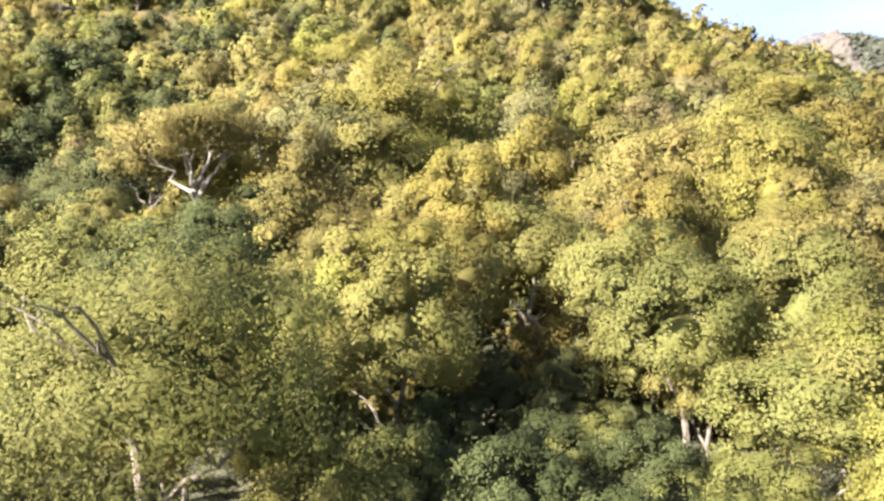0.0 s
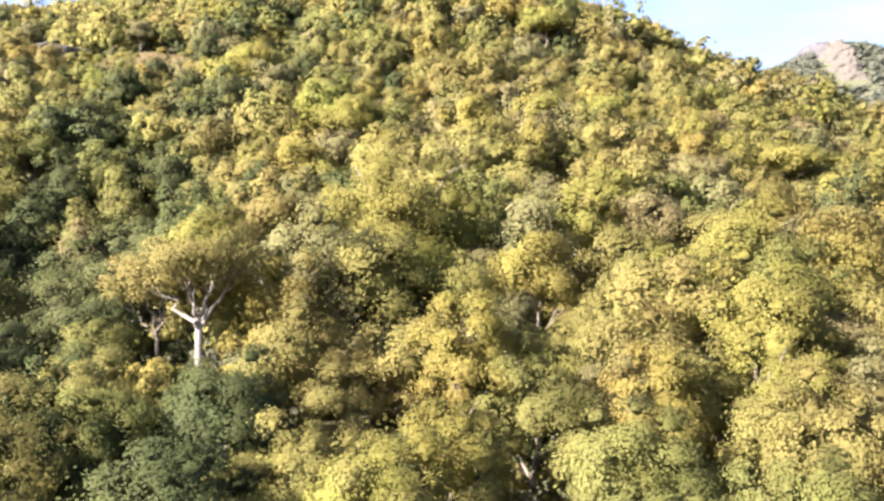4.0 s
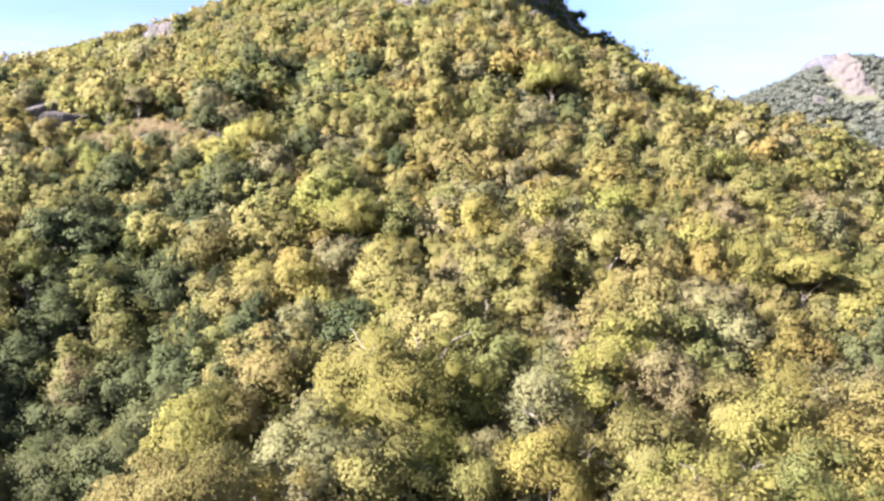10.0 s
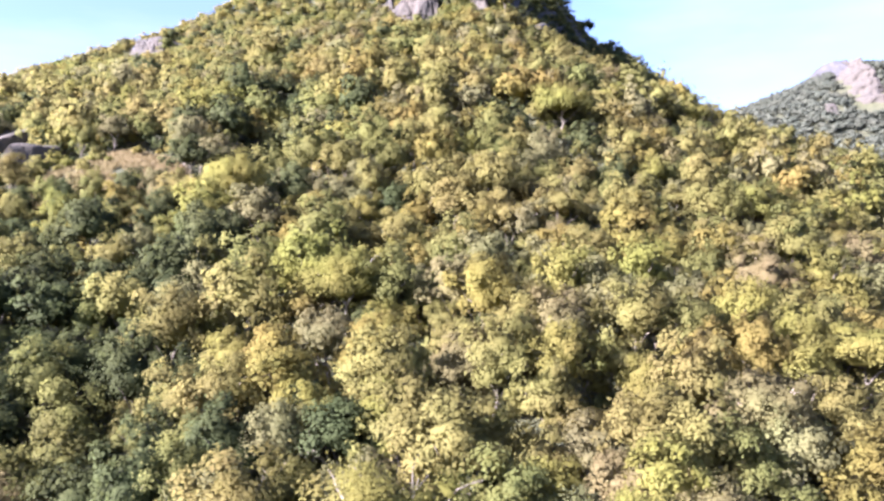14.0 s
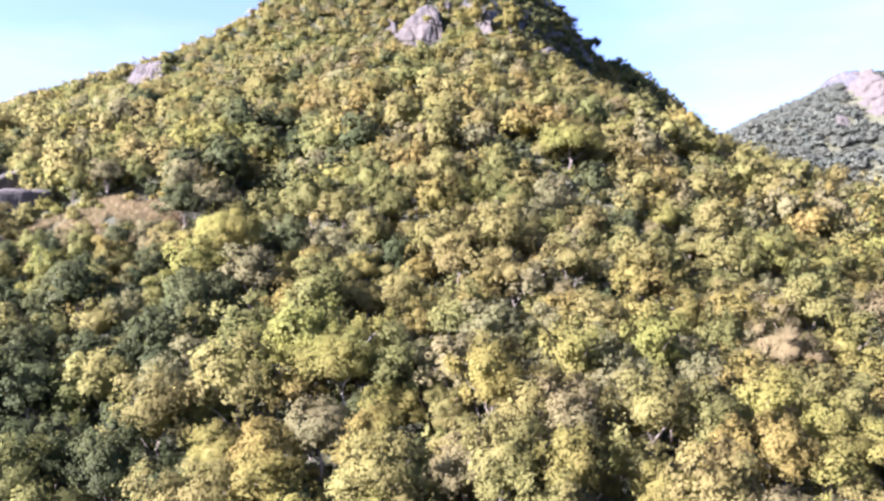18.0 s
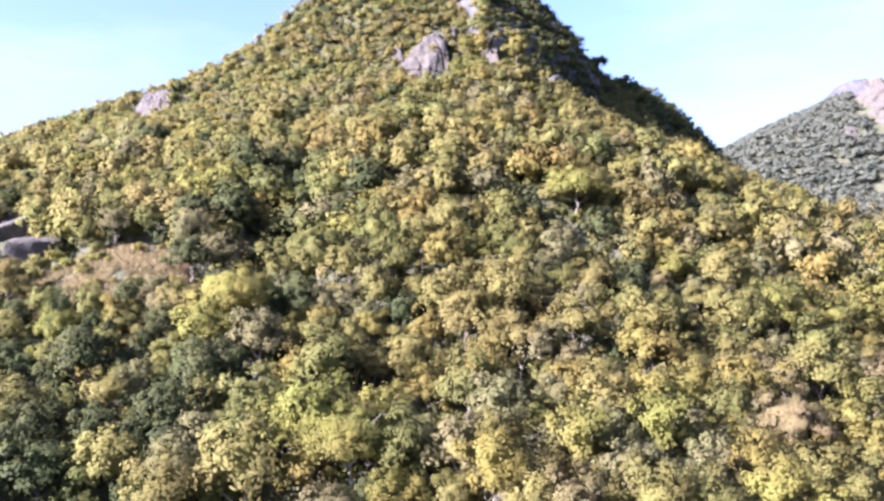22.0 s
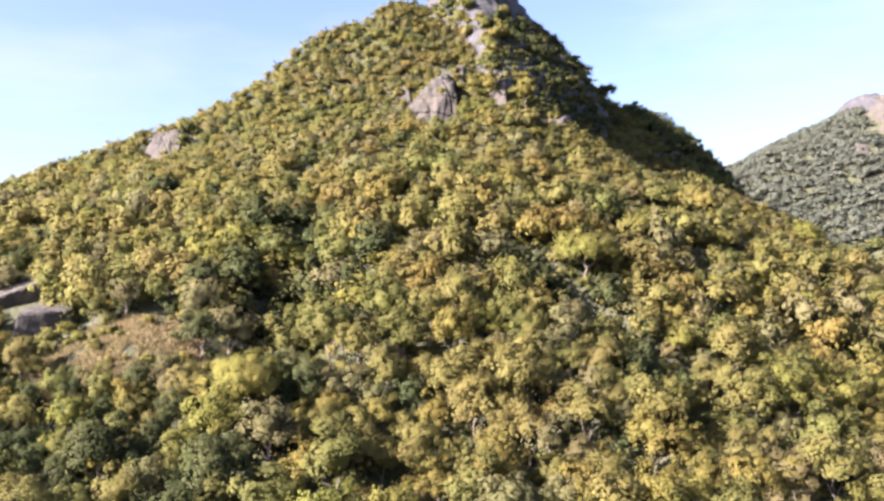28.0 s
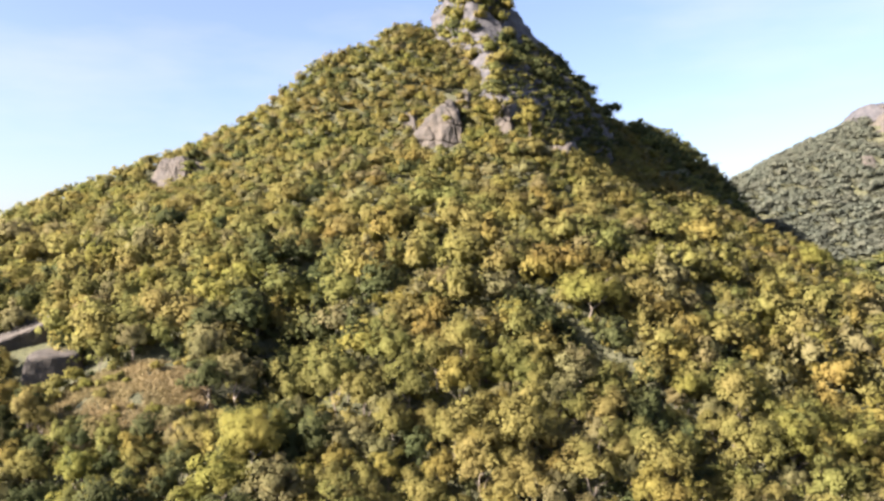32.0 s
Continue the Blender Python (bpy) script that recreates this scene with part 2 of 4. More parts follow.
# ---- mesh helpers ----
def mesh_of(name, verts, tris=None, quads=None, mats=(), tri_mat=None, quad_mat=None, smooth_tris=True, puff=None):
    """A mesh from arrays of corners, triangles and quads."""
    tris = np.zeros((0, 3), np.int32) if tris is None else np.asarray(tris, np.int32)
    quads = np.zeros((0, 4), np.int32) if quads is None else np.asarray(quads, np.int32)
    me = bpy.data.meshes.new(name)
    me.vertices.add(len(verts))
    me.vertices.foreach_set("co", np.asarray(verts, np.float32).ravel())
    loops = np.concatenate([tris.ravel(), quads.ravel()])
    me.loops.add(len(loops))
    me.loops.foreach_set("vertex_index", loops)
    n = len(tris) + len(quads)
    me.polygons.add(n)
    starts = np.concatenate([np.arange(len(tris)) * 3, 3 * len(tris) + np.arange(len(quads)) * 4]).astype(np.int32)
    me.polygons.foreach_set("loop_start", starts)
    for m in mats:
        me.materials.append(m)
    if tri_mat is not None or quad_mat is not None:
        a = np.zeros(len(tris), np.int32) if tri_mat is None else tri_mat
        b = np.zeros(len(quads), np.int32) if quad_mat is None else quad_mat
        me.polygons.foreach_set("material_index", np.concatenate([a, b]).astype(np.int32))
    me.polygons.foreach_set("use_smooth", np.concatenate([np.full(len(tris), smooth_tris), np.zeros(len(quads), bool)]))
    if puff is not None:
        a = me.attributes.new("puff", "FLOAT_VECTOR", "POINT")
        a.data.foreach_set("vector", np.asarray(puff, np.float32).ravel())
    me.update()
    return me


def ico(level):
    bm = bmesh.new()
    bmesh.ops.create_icosphere(bm, subdivisions=level, radius=1.0)
    v = np.array([x.co for x in bm.verts])
    f = np.array([[x.index for x in p.verts] for p in bm.faces], np.int32)
    bm.free()
    return v, f


ICO1, ICO2, ICO3 = ico(1), ico(2), ico(3)


def unit(v):
    return v / np.maximum(np.linalg.norm(v, axis=-1, keepdims=True), 1e-9)


def leaf_quads(rng, at, normal, size, slim=0.6, fold=0.2):
    """A folded, pointed blade at each place, facing along its normal. Returns corners (n*4, 3) and quads."""
    n = len(at)
    normal = unit(normal)
    side = unit(np.cross(normal, rng.normal(size=(n, 3))))
    along = np.cross(normal, side)
    size = np.broadcast_to(np.asarray(size, float), (n,))[:, None]
    w = slim * (0.7 + 0.6 * rng.random((n, 1)))
    lift = fold * (rng.random((n, 1)) - 0.2)
    corners = np.stack([
        at - along * size * 0.55,
        at + side * size * w * 0.5 + normal * size * lift + along * size * 0.1 * rng.normal(size=(n, 1)),
        at + along * size * 0.55 - normal * size * 0.25 * rng.random((n, 1)),
        at - side * size * w * 0.5 + normal * size * lift + along * size * 0.1 * rng.normal(size=(n, 1)),
    ], 1)
    return corners.reshape(-1, 3), np.arange(4 * n, dtype=np.int32).reshape(-1, 4)


def crown_arrays(rng, radius, height, base, lobes, leaves, leaf, slim=0.6, core=0.48, flat=0.9, level=1, lobe_size=(0.26, 0.40), jitter=0.5, low=-0.35, loose=0.5, heart=0.5, out=(0.50, 0.84), skin=0.2, plain=False, up=0.5):
    """A crown of many leafy clumps set over a rounded, uneven body: verts, body triangles, leaf quads, and the way that the foliage faces at each vert."""
    half = height / 2
    mid = np.array([0, 0, base + half])
    # clumps spiral over the body from the top down to its skirt
    u = 1 - (np.arange(lobes) + 0.5) / lobes * (1 - low)
    ang = np.arange(lobes) * 2.39996 + rng.random() * 6.28
    ring = np.sqrt(np.maximum(1 - u * u, 0))
    way = unit(np.stack([ring * np.cos(ang), ring * np.sin(ang), u], 1) + rng.normal(size=(lobes, 3)) * 0.16)
    skew = 1 + 0.22 * np.sin(ang * 0.37 + rng.random() * 6)
    lr = radius * rng.uniform(*lobe_size, lobes)
    out = rng.uniform(*out, lobes) * skew
    body = np.array([radius, radius, half])
    centre = mid + way * body * out[:, None]
    lz = np.minimum(lr * flat * (0.8 + 0.45 * rng.random(lobes)), half * 0.6)
    scale = np.stack([lr * rng.uniform(0.85, 1.2, lobes), lr * rng.uniform(0.85, 1.2, lobes), lz], 1)
    iv, itri = (ICO1, ICO2, ICO3)[level - 1]
    hv, htri = ICO1 if plain else ICO2
    heart_mid = mid + (0, 0, 0.10 * half)
    heart_size = body * heart * (1, 1, 0.95)
    verts = [hv * (1 + 0.16 * rng.normal(size=(len(hv), 1))) * heart_size + heart_mid]
    tris = [htri]
    puff = [hv]
    count = len(hv)
    for c, s in zip(centre, scale):
        v = iv * (core * (1 + 0.18 * rng.normal(size=(len(iv), 1)))) * s + c
        verts.append(v)
        tris.append(itri + count)
        puff.append(iv * 0.4 + unit(c - mid) * 0.5 + (0, 0, 0.6))
        count += len(v)
    # most leaves sit on the clumps, some on the body between them
    centre = np.concatenate([centre, [heart_mid]])
    scale = np.concatenate([scale, [heart_size * 1.04]])
    way = np.concatenate([way, [(0, 0, 0.3)]])
    share = np.concatenate([(1 - skin) * (lr ** 2) / (lr ** 2).sum(), [skin]])
    pick = rng.choice(lobes + 1, leaves, p=share)
    aim = unit(rng.normal(size=(leaves, 3)) + way[pick] * 0.9 + (0, 0, 0.15))
    inner = np.where(pick == lobes, 0.92, core * 0.9)[:, None]
    reach = inner + (1.08 - inner) * rng.random((leaves, 1)) ** 0.6
    reach = reach * (1 + loose * np.maximum(rng.normal(size=(leaves, 1)) - 0.9, 0))
    at = centre[pick] + aim * reach * scale[pick]
    normal = aim + way[pick] * 0.5 + rng.normal(size=(leaves, 3)) * jitter + (0, 0, 0.1)
    lv, lq = leaf_quads(rng, at, normal, leaf * (0.6 + 0.8 * rng.random(leaves)), slim)
    verts.append(lv)
    face = aim * (0.6 - 0.5 * up) + way[pick] * (0.75 - 0.6 * up) + unit(normal) * 0.08 + (0, 0, up)
    puff.append(np.repeat(face, 4, 0))
    return np.concatenate(verts), np.concatenate(tris), lq + count, unit(np.concatenate(puff))


def tube(points, radii, sides=6):
    """A tapered tube along points: verts, quads."""
    pts = np.asarray(points, float)
    tang = np.gradient(pts, axis=0)
    tang = unit(tang)
    ref = np.where(np.abs(tang[:, 2:3]) > 0.9, np.array([[1.0, 0, 0]]), np.array([[0, 0, 1.0]]))
    a = unit(np.cross(tang, ref))
    b = np.cross(tang, a)
    th = np.arange(sides) * 2 * math.pi / sides
    ring = a[:, None] * np.cos(th)[None, :, None] + b[:, None] * np.sin(th)[None, :, None]
    v = pts[:, None] + ring * np.asarray(radii, float)[:, None, None]
    n = len(pts)
    q = []
    for i in range(n - 1):
        for j in range(sides):
            k = (j + 1) % sides
            q.append((i * sides + j, i * sides + k, (i + 1) * sides + k, (i + 1) * sides + j))
    return v.reshape(-1, 3), np.array(q, np.int32)


def merge(pieces):
    """Joins (verts, quads) pairs."""
    vs, qs, n = [], [], 0
    for v, q in pieces:
        vs.append(v)
        qs.append(q + n)
        n += len(v)
    return np.concatenate(vs), np.concatenate(qs)


def limb_path(rng, start, end, n=6, sag=0.12, wander=0.08):
    start, end = np.asarray(start, float), np.asarray(end, float)
    length = np.linalg.norm(end - start)
    t = np.linspace(0, 1, n)[:, None]
    p = start + (end - start) * t
    p[:, 2] += sag * length * np.sin(t[:, 0] * math.pi)
    p[1:-1] += rng.normal(size=(n - 2, 3)) * wander * length * 0.5
    return p


def trunk_piece(rng, height, r, reach, limbs=4, fork=0.45):
    """A trunk with its limbs, as one tapered piece."""
    lean = rng.normal(size=2) * 0.06 * height
    path = np.stack([np.linspace(0, 1, 6) ** 1.3 * lean[0], np.linspace(0, 1, 6) ** 1.3 * lean[1], np.linspace(-1.0, height, 6)], 1)
    path[1:-1, :2] += rng.normal(size=(4, 2)) * 0.04 * height
    parts = [tube(path, np.linspace(r, r * 0.35, 6) * np.array([1.35, 1, 1, 1, 1, 1]), 6)]
    for i in range(limbs):
        a = i * 2.4 + rng.random()
        s = path[2 + i % 3]
        e = s + np.array([math.cos(a) * reach, math.sin(a) * reach, height * (0.28 + 0.2 * rng.random())])
        parts.append(tube(limb_path(rng, s, e, 5), np.linspace(r * 0.5, r * 0.12, 5), 5))
    return merge(parts)


def part(name, me, parent, label=""):
    ob = new(name, me)
    ob.parent = parent
    if label:
        tagged(ob, label)
    return ob

# ---- the ground: one sheet from under the camera to the horizon ----
def axis(*runs):
    return np.unique(np.concatenate([np.arange(a, b, s) for a, b, s in runs]).round(2))


gx = axis((-3200, -400, 200), (-400, -180, 12), (-180, 240, 3), (240, 560, 9), (560, 3201, 220))
gy = axis((-1500, -60, 160), (-60, 0, 10), (0, 440, 3), (440, 860, 9), (860, 3601, 230))
GX, GY = np.meshgrid(gx, gy)
GZ = ground_z(GX, GY) + 0.35 * lumps(GX, GY, 5, 1.0)
nx, ny = len(gx), len(gy)
idx = np.arange(nx * ny).reshape(ny, nx)
cells = np.stack([idx[:-1, :-1], idx[:-1, 1:], idx[1:, 1:], idx[1:, :-1]], -1).reshape(-1, 4)
me = mesh_of("ground", np.stack([GX, GY, GZ], -1).reshape(-1, 3), quads=cells, mats=[SOIL])
me.polygons.foreach_set("use_smooth", np.ones(len(cells), bool))
ground = tagged(new("ground", me), "forest floor of dark leaf litter on a steep hill", "ground", kind="structure")


# ---- rocks ----
def massif(name, label, seed, levels, mat=ROCK, ribs=1.0, around=72, rows=44, square=3.2, nose=0.0, category="rock"):
    """A rock mass that rises through level outlines (height over the first camera, left, right, front, back), ribbed and fissured from top to foot."""
    rng = np.random.default_rng(seed)
    lv = np.array(levels, float)
    u = np.linspace(0, 1, rows)
    zs = lv[0, 0] + (lv[-1, 0] - lv[0, 0]) * u
    th = np.arange(around) * 2 * math.pi / around
    ct, st = np.cos(th), np.sin(th)
    k = (np.abs(ct) ** square + np.abs(st) ** square) ** (-1 / square)
    cols = [np.interp(zs, lv[:, 0], lv[:, i]) for i in range(1, 5)]
    mx, hx = (cols[0] + cols[1]) / 2, (cols[1] - cols[0]) / 2
    my, hy = (cols[2] + cols[3]) / 2, (cols[3] - cols[2]) / 2
    X = mx[:, None] + hx[:, None] * (ct * k)[None]
    Y = my[:, None] + hy[:, None] * (st * k)[None]
    X = X + nose * hx[:, None] * np.maximum(-st * k, 0)[None] * (1 - np.abs(ct * k))[None]
    Z = np.repeat(zs[:, None], around, 1)
    P = np.stack([X, Y, Z], -1)
    d = np.zeros(X.shape)
    for i in range(9):
        f = 0.10 * 1.65 ** i
        a = rng.normal(size=3) * (1, 1, 0.28)
        b = rng.normal(size=3) * (1, 1, 0.9)
        d += (1 - 2 * np.abs(np.sin(P @ a * f + rng.random() * 6))) * (0.6 + 0.4 * np.sin(P @ b * f * 0.7 + rng.random() * 6)) / 1.5 ** i
    shelf = np.sin(zs * 0.42 + rng.random() * 6)[:, None] * 0.45 + np.sin(zs * 1.15 + rng.random() * 6)[:, None] * 0.25
    push = ribs * (1.25 * d + shelf)
    P[..., 0] += push * ct[None]
    P[..., 1] += push * st[None]
    P[..., 2] += ribs * 0.5 * np.sin(P @ rng.normal(size=3) * 0.3)
    V = np.concatenate([P.reshape(-1, 3), P[-1].mean(0)[None] + (0, 0, 0.6)])
    V[:, 2] += EYE
    i = np.arange(rows - 1)[:, None] * around
    j = np.arange(around)[None]
    jj = (j + 1) % around
    q = np.stack([i + j, i + jj, i + around + jj, i + around + j], -1).reshape(-1, 4)
    top = (rows - 1) * around
    t = np.stack([top + j[0], top + jj[0], np.full(around, rows * around)], -1)
    me = mesh_of(name, V, t, q, [mat])
    me.polygons.foreach_set("use_smooth", np.ones(len(me.polygons), bool))
    return tagged(new(name, me), label, category)


def block_mesh(name, seed, faces, mat, level=6, sharp=16, rough=0.35, split=1.4):
    """A rock bounded by joint faces (normal, distance), its edges worn round, its skin cracked and pitted."""
    rng = np.random.default_rng(seed)
    v, f = ico(level)
    total = np.zeros(len(v))
    for n, d in faces:
        total += np.maximum(v @ unit(np.array(n, float)) / d, 0) ** sharp
    p = v * total[:, None] ** (-1 / sharp)
    out = np.zeros(len(p))
    for i in range(8):
        k = 0.16 * 1.8 ** i
        a, b = rng.normal(size=3) * (1, 1, 0.35), rng.normal(size=3)
        out += (1 - 2 * np.abs(np.sin(p @ a * k + rng.random() * 6))) * (0.6 + 0.4 * np.sin(p @ b * k * 0.7)) / 1.45 ** i
    joint = np.minimum(np.abs(np.sin(p @ np.array((0.1, 0.05, 0.5)) + rng.random() * 6)), np.abs(np.sin(p @ np.array((0.42, 0.3, 0.06)) + rng.random() * 6)))
    p = p + v * (rough * (out - split * np.exp(-(joint / 0.09) ** 2)))[:, None]
    me = mesh_of(name, p, tris=f, mats=[mat])
    return me


def block(name, label, seed, x, y, z, faces, mat=ROCK, **shape):
    ob = tagged(new(name, block_mesh(name, seed, faces, mat, **shape)), label, "rock")
    ob.matrix_basis = pose(x, y, z)
    return ob


def far(levels):
    return [(z * FAR + 4, *(FAR * v for v in rest)) for z, *rest in levels]


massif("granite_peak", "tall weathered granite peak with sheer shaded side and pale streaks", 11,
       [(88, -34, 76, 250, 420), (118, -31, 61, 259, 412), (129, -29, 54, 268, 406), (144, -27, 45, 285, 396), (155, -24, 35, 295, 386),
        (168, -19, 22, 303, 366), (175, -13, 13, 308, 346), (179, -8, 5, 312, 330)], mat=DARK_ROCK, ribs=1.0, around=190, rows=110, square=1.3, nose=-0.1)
block("granite_cliff", "pinkish granite cliff with a sunlit face and shaded side", 31, -9, 250, 120,
      [((-0.22, -0.90, 0.36), 6.9), ((0.97, 0.05, 0.16), 4.9), ((-0.75, -0.45, 0.48), 7.6), ((-0.35, -0.3, 0.88), 8.6), ((-0.66, -0.2, 0.72), 7.4), ((0.45, -0.35, 0.82), 8.2), ((-0.55, -0.8, -0.1), 8.2), ((0.35, -0.93, 0.1), 8.0), ((0, 1, 0.3), 14), ((0, -0.2, -1), 15)], sharp=34, rough=0.85, split=1.1)
block("granite_crag", "small pinkish granite knob beside the cliff", 33, -21, 259, 124,
      [((-0.4, -0.8, 0.45), 3.4), ((0.9, -0.2, 0.3), 3.2), ((-0.9, -0.2, 0.3), 3.6), ((-0.1, -0.2, 0.95), 4.4), ((0, 1, 0.3), 6), ((0, 0, -1), 7)], level=5)
block("granite_crag", "small pale granite crag among bushes", 41, -2.5, 266, 133,
      [((-0.45, -0.75, 0.55), 2.8), ((0.85, -0.45, 0.25), 2.6), ((-0.8, -0.2, 0.6), 2.8), ((-0.1, -0.4, 0.9), 3.0), ((0.3, -0.3, 0.9), 3.2), ((0, 1, 0.3), 7), ((0, 0, -1), 9)], level=5)
block("granite_crag", "shaded upright granite rib with shrubs on its ledges", 51, 10.5, 252, 122,
      [((-0.3, -0.9, 0.3), 3.0), ((0.9, -0.35, 0.2), 2.4), ((-0.92, -0.2, 0.3), 2.6), ((0, -0.3, 0.95), 6), ((0, 1, 0.3), 10), ((0, 0, -1), 12)], level=5)
block("granite_crag", "shaded granite face with a pale sunlit foot", 61, 27, 248, 110,
      [((-0.35, -0.88, 0.3), 3.0), ((0.88, -0.4, 0.2), 3.6), ((-0.92, -0.2, 0.3), 3.2), ((0, -0.3, 0.95), 4.6), ((0, 1, 0.3), 9), ((0, 0, -1), 9)], level=5)
block("granite_outcrop", "grey granite outcrop with a sunlit face on the wooded ridge", 71, -99, 259, 110,
      [((-0.85, -0.30, 0.42), 7.0), ((-0.35, -0.82, 0.45), 5.6), ((0.25, -0.86, 0.44), 6.4), ((-0.15, -0.3, 0.94), 5.4), ((0.30, -0.15, 0.94), 5.8), ((0.85, -0.25, 0.45), 11), ((0, 1, 0.3), 8), ((0, 0, -1), 12)], sharp=26, rough=0.6, split=0.9)
massif("far_cliff", "tall pale sunlit granite cliff on the far mountain", 101,
       far([(115, 314, 388, 606, 700), (140, 325, 382, 620, 715), (160, 337, 382, 640, 725), (180, 350, 384, 660, 735), (196, 362, 386, 680, 742), (206, 371, 381, 696, 742)]),
       FAR_ROCK, ribs=1.8, around=110, rows=70, square=1.7, nose=0.2)
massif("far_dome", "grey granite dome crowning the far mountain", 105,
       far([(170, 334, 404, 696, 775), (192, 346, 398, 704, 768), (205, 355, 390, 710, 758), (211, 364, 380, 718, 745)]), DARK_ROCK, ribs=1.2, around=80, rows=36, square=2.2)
massif("far_outcrop", "small bright granite step on the far mountain", 107, far([(128, 303, 326, 618, 650), (142, 306, 322, 622, 648), (151, 310, 319, 628, 644)]), FAR_ROCK, around=40, rows=20)
massif("far_outcrop", "small pale outcrop on the far wooded slope", 121, far([(112, 246, 272, 632, 660), (128, 250, 270, 634, 656), (136, 254, 266, 638, 652)]), FAR_ROCK, around=40, rows=20)
massif("far_outcrop", "small pale outcrop on the far wooded slope", 131, far([(128, 300, 334, 640, 672), (146, 304, 330, 644, 668), (155, 310, 324, 650, 662)]), FAR_ROCK, around=40, rows=20)
block("boulder", "large grey boulder with a sunlit end and shaded flank", 83, -81.5, 156, 61.4,
      [((0.72, -0.69, -0.05), 3.4), ((0.45, -0.89, 0.0), 3.0), ((-0.86, -0.48, 0.18), 4.6), ((-0.95, 0.2, 0.2), 6.2), ((0.05, -0.1, 1), 3.0), ((0.9, 0.3, 0.25), 5.6), ((-0.3, 1, 0.2), 6), ((0, 0, -1), 7), ((-0.5, -0.25, 0.82), 4.4)], sharp=9, rough=0.26, split=0.25)
block("rock_slab", "long flat granite slab with pale top and shaded edge", 91, -94, 169, EYE + 54.6,
      [((-0.2, -0.42, 0.88), 2.2), ((0.45, -0.85, -0.3), 3.4), ((-0.9, -0.3, 0.2), 8), ((0.92, 0.2, 0.3), 5.6), ((0, 1, 0.2), 6), ((0, 0, -1), 4)], rough=0.28, split=0.5)
BARE = [(-9, 245, 6.5), (-13, 241, 4.5), (-6, 239.5, 3.5), (-15, 249, 5), (-21, 256, 3.5), (8, 322, 30), (-6, 268, 5), (10, 251, 4), (24, 247, 4), (-99, 254, 8), (-104, 256, 6), (-92, 255, 5), (-83, 154, 4.5), (-78.5, 148, 4.2), (-92, 166, 5), (-74, 152, 3.6), (-88, 161, 4.5), (-95, 162, 4.5), (-84, 148, 3), (-75.5, 145.5, 4), (-84, 150.5, 4), (-87, 156, 3.5)]
CLEARING = (-62, 145.5, 14, 9)

# ---- trees ----
def tree_kind(name, seed, radius, height, crown_h, tint, lobes, leaves, leaf, trunk_r=0.16, bark=BARK, **shape):
    """The shared meshes of one tree shape: trunk with limbs, and crown. The foot is at z = 0."""
    rng = np.random.default_rng(seed)
    v, q = trunk_piece(rng, height - crown_h * 0.45, trunk_r, radius * 0.6)
    wood = mesh_of("trunk", v, quads=q, mats=[bark])
    v, t, q, f = crown_arrays(rng, radius, crown_h, height - crown_h, lobes, leaves, leaf, **shape)
    crown = mesh_of("crown", v, tris=t, quads=q, mats=[LEAF[tint]], puff=f)
    return wood, crown


def plant(name, label, kind, m, group="", category="tree"):
    ob = tagged(new(name), label, category, group)
    part("trunk", kind[0], ob)
    part("crown", kind[1], ob)
    ob.matrix_basis = m
    return ob


# big trees that stand out, each its own shape
def great_tree(name, label, seed, x, y, radius, height, crown_h, tint, leaves, leaf, bark=BARK, trunk_r=0.3, lobes=16, limbs=6, top=None, limb_from=0.45, **shape):
    rng = np.random.default_rng(seed)
    z = float(ground_z(x, y))
    if top is not None:
        height = top - z
    ob = tagged(new(name), label, "tree")
    ob.matrix_basis = pose(x, y, z)
    if y < 60:
        crown_h, leaves, leaf = max(crown_h, 0.86 * height), int(leaves * 1.7), leaf * 0.74
        shape.update(core=0.2, heart=0.25, up=0.2)
    elif y < 160:
        leaves, leaf = int(leaves * 1.6), leaf * 0.78
        shape.update(up=0.3)
    h = height - crown_h * 0.35
    lean = rng.normal(size=2) * 0.04 * h
    path = np.stack([np.linspace(0, 1, 8) * lean[0], np.linspace(0, 1, 8) * lean[1], np.linspace(-0.8, h, 8)], 1)
    path[1:-1, :2] += rng.normal(size=(6, 2)) * 0.02 * h
    v, q = tube(path, np.linspace(trunk_r, trunk_r * 0.3, 8) * np.array([1.5, 1.1, 1, 1, 1, 1, 1, 1]), 9)
    part("trunk", mesh_of("trunk", v, quads=q, mats=[bark]), ob)
    for i in range(limbs):
        a = i * 2.399 + rng.random() * 0.5
        s = path[-1] * 0 + np.array([np.interp(limb_from + (0.9 - limb_from) * i / limbs, np.linspace(0, 1, 8), path[:, k]) for k in range(3)])
        e = s + np.array([math.cos(a) * radius * 0.5, math.sin(a) * radius * 0.5, crown_h * (0.25 + 0.2 * rng.random())])
        p = limb_path(rng, s, e, 8, 0.06, 0.07)
        pieces = [tube(p, np.linspace(trunk_r * 0.52, trunk_r * 0.12, 8), 7)]
        for j in (3, 5, 6):
            b = a + rng.normal() * 0.9
            e2 = p[j] + np.array([math.cos(b), math.sin(b), 0.7]) * radius * 0.28
            pieces.append(tube(limb_path(rng, p[j], e2, 4), np.linspace(trunk_r * 0.2, trunk_r * 0.05, 4), 5))
        v, q = merge(pieces)
        part("limb", mesh_of("limb", v, quads=q, mats=[bark]), ob)
    v, t, q, f = crown_arrays(rng, radius, crown_h, height - crown_h, lobes, leaves, leaf, level=2, **shape)
    part("crown", mesh_of("crown", v, tris=t, quads=q, mats=[LEAF[tint]], puff=f), ob)
    taken.append((x, y, radius * 0.62))
    return ob


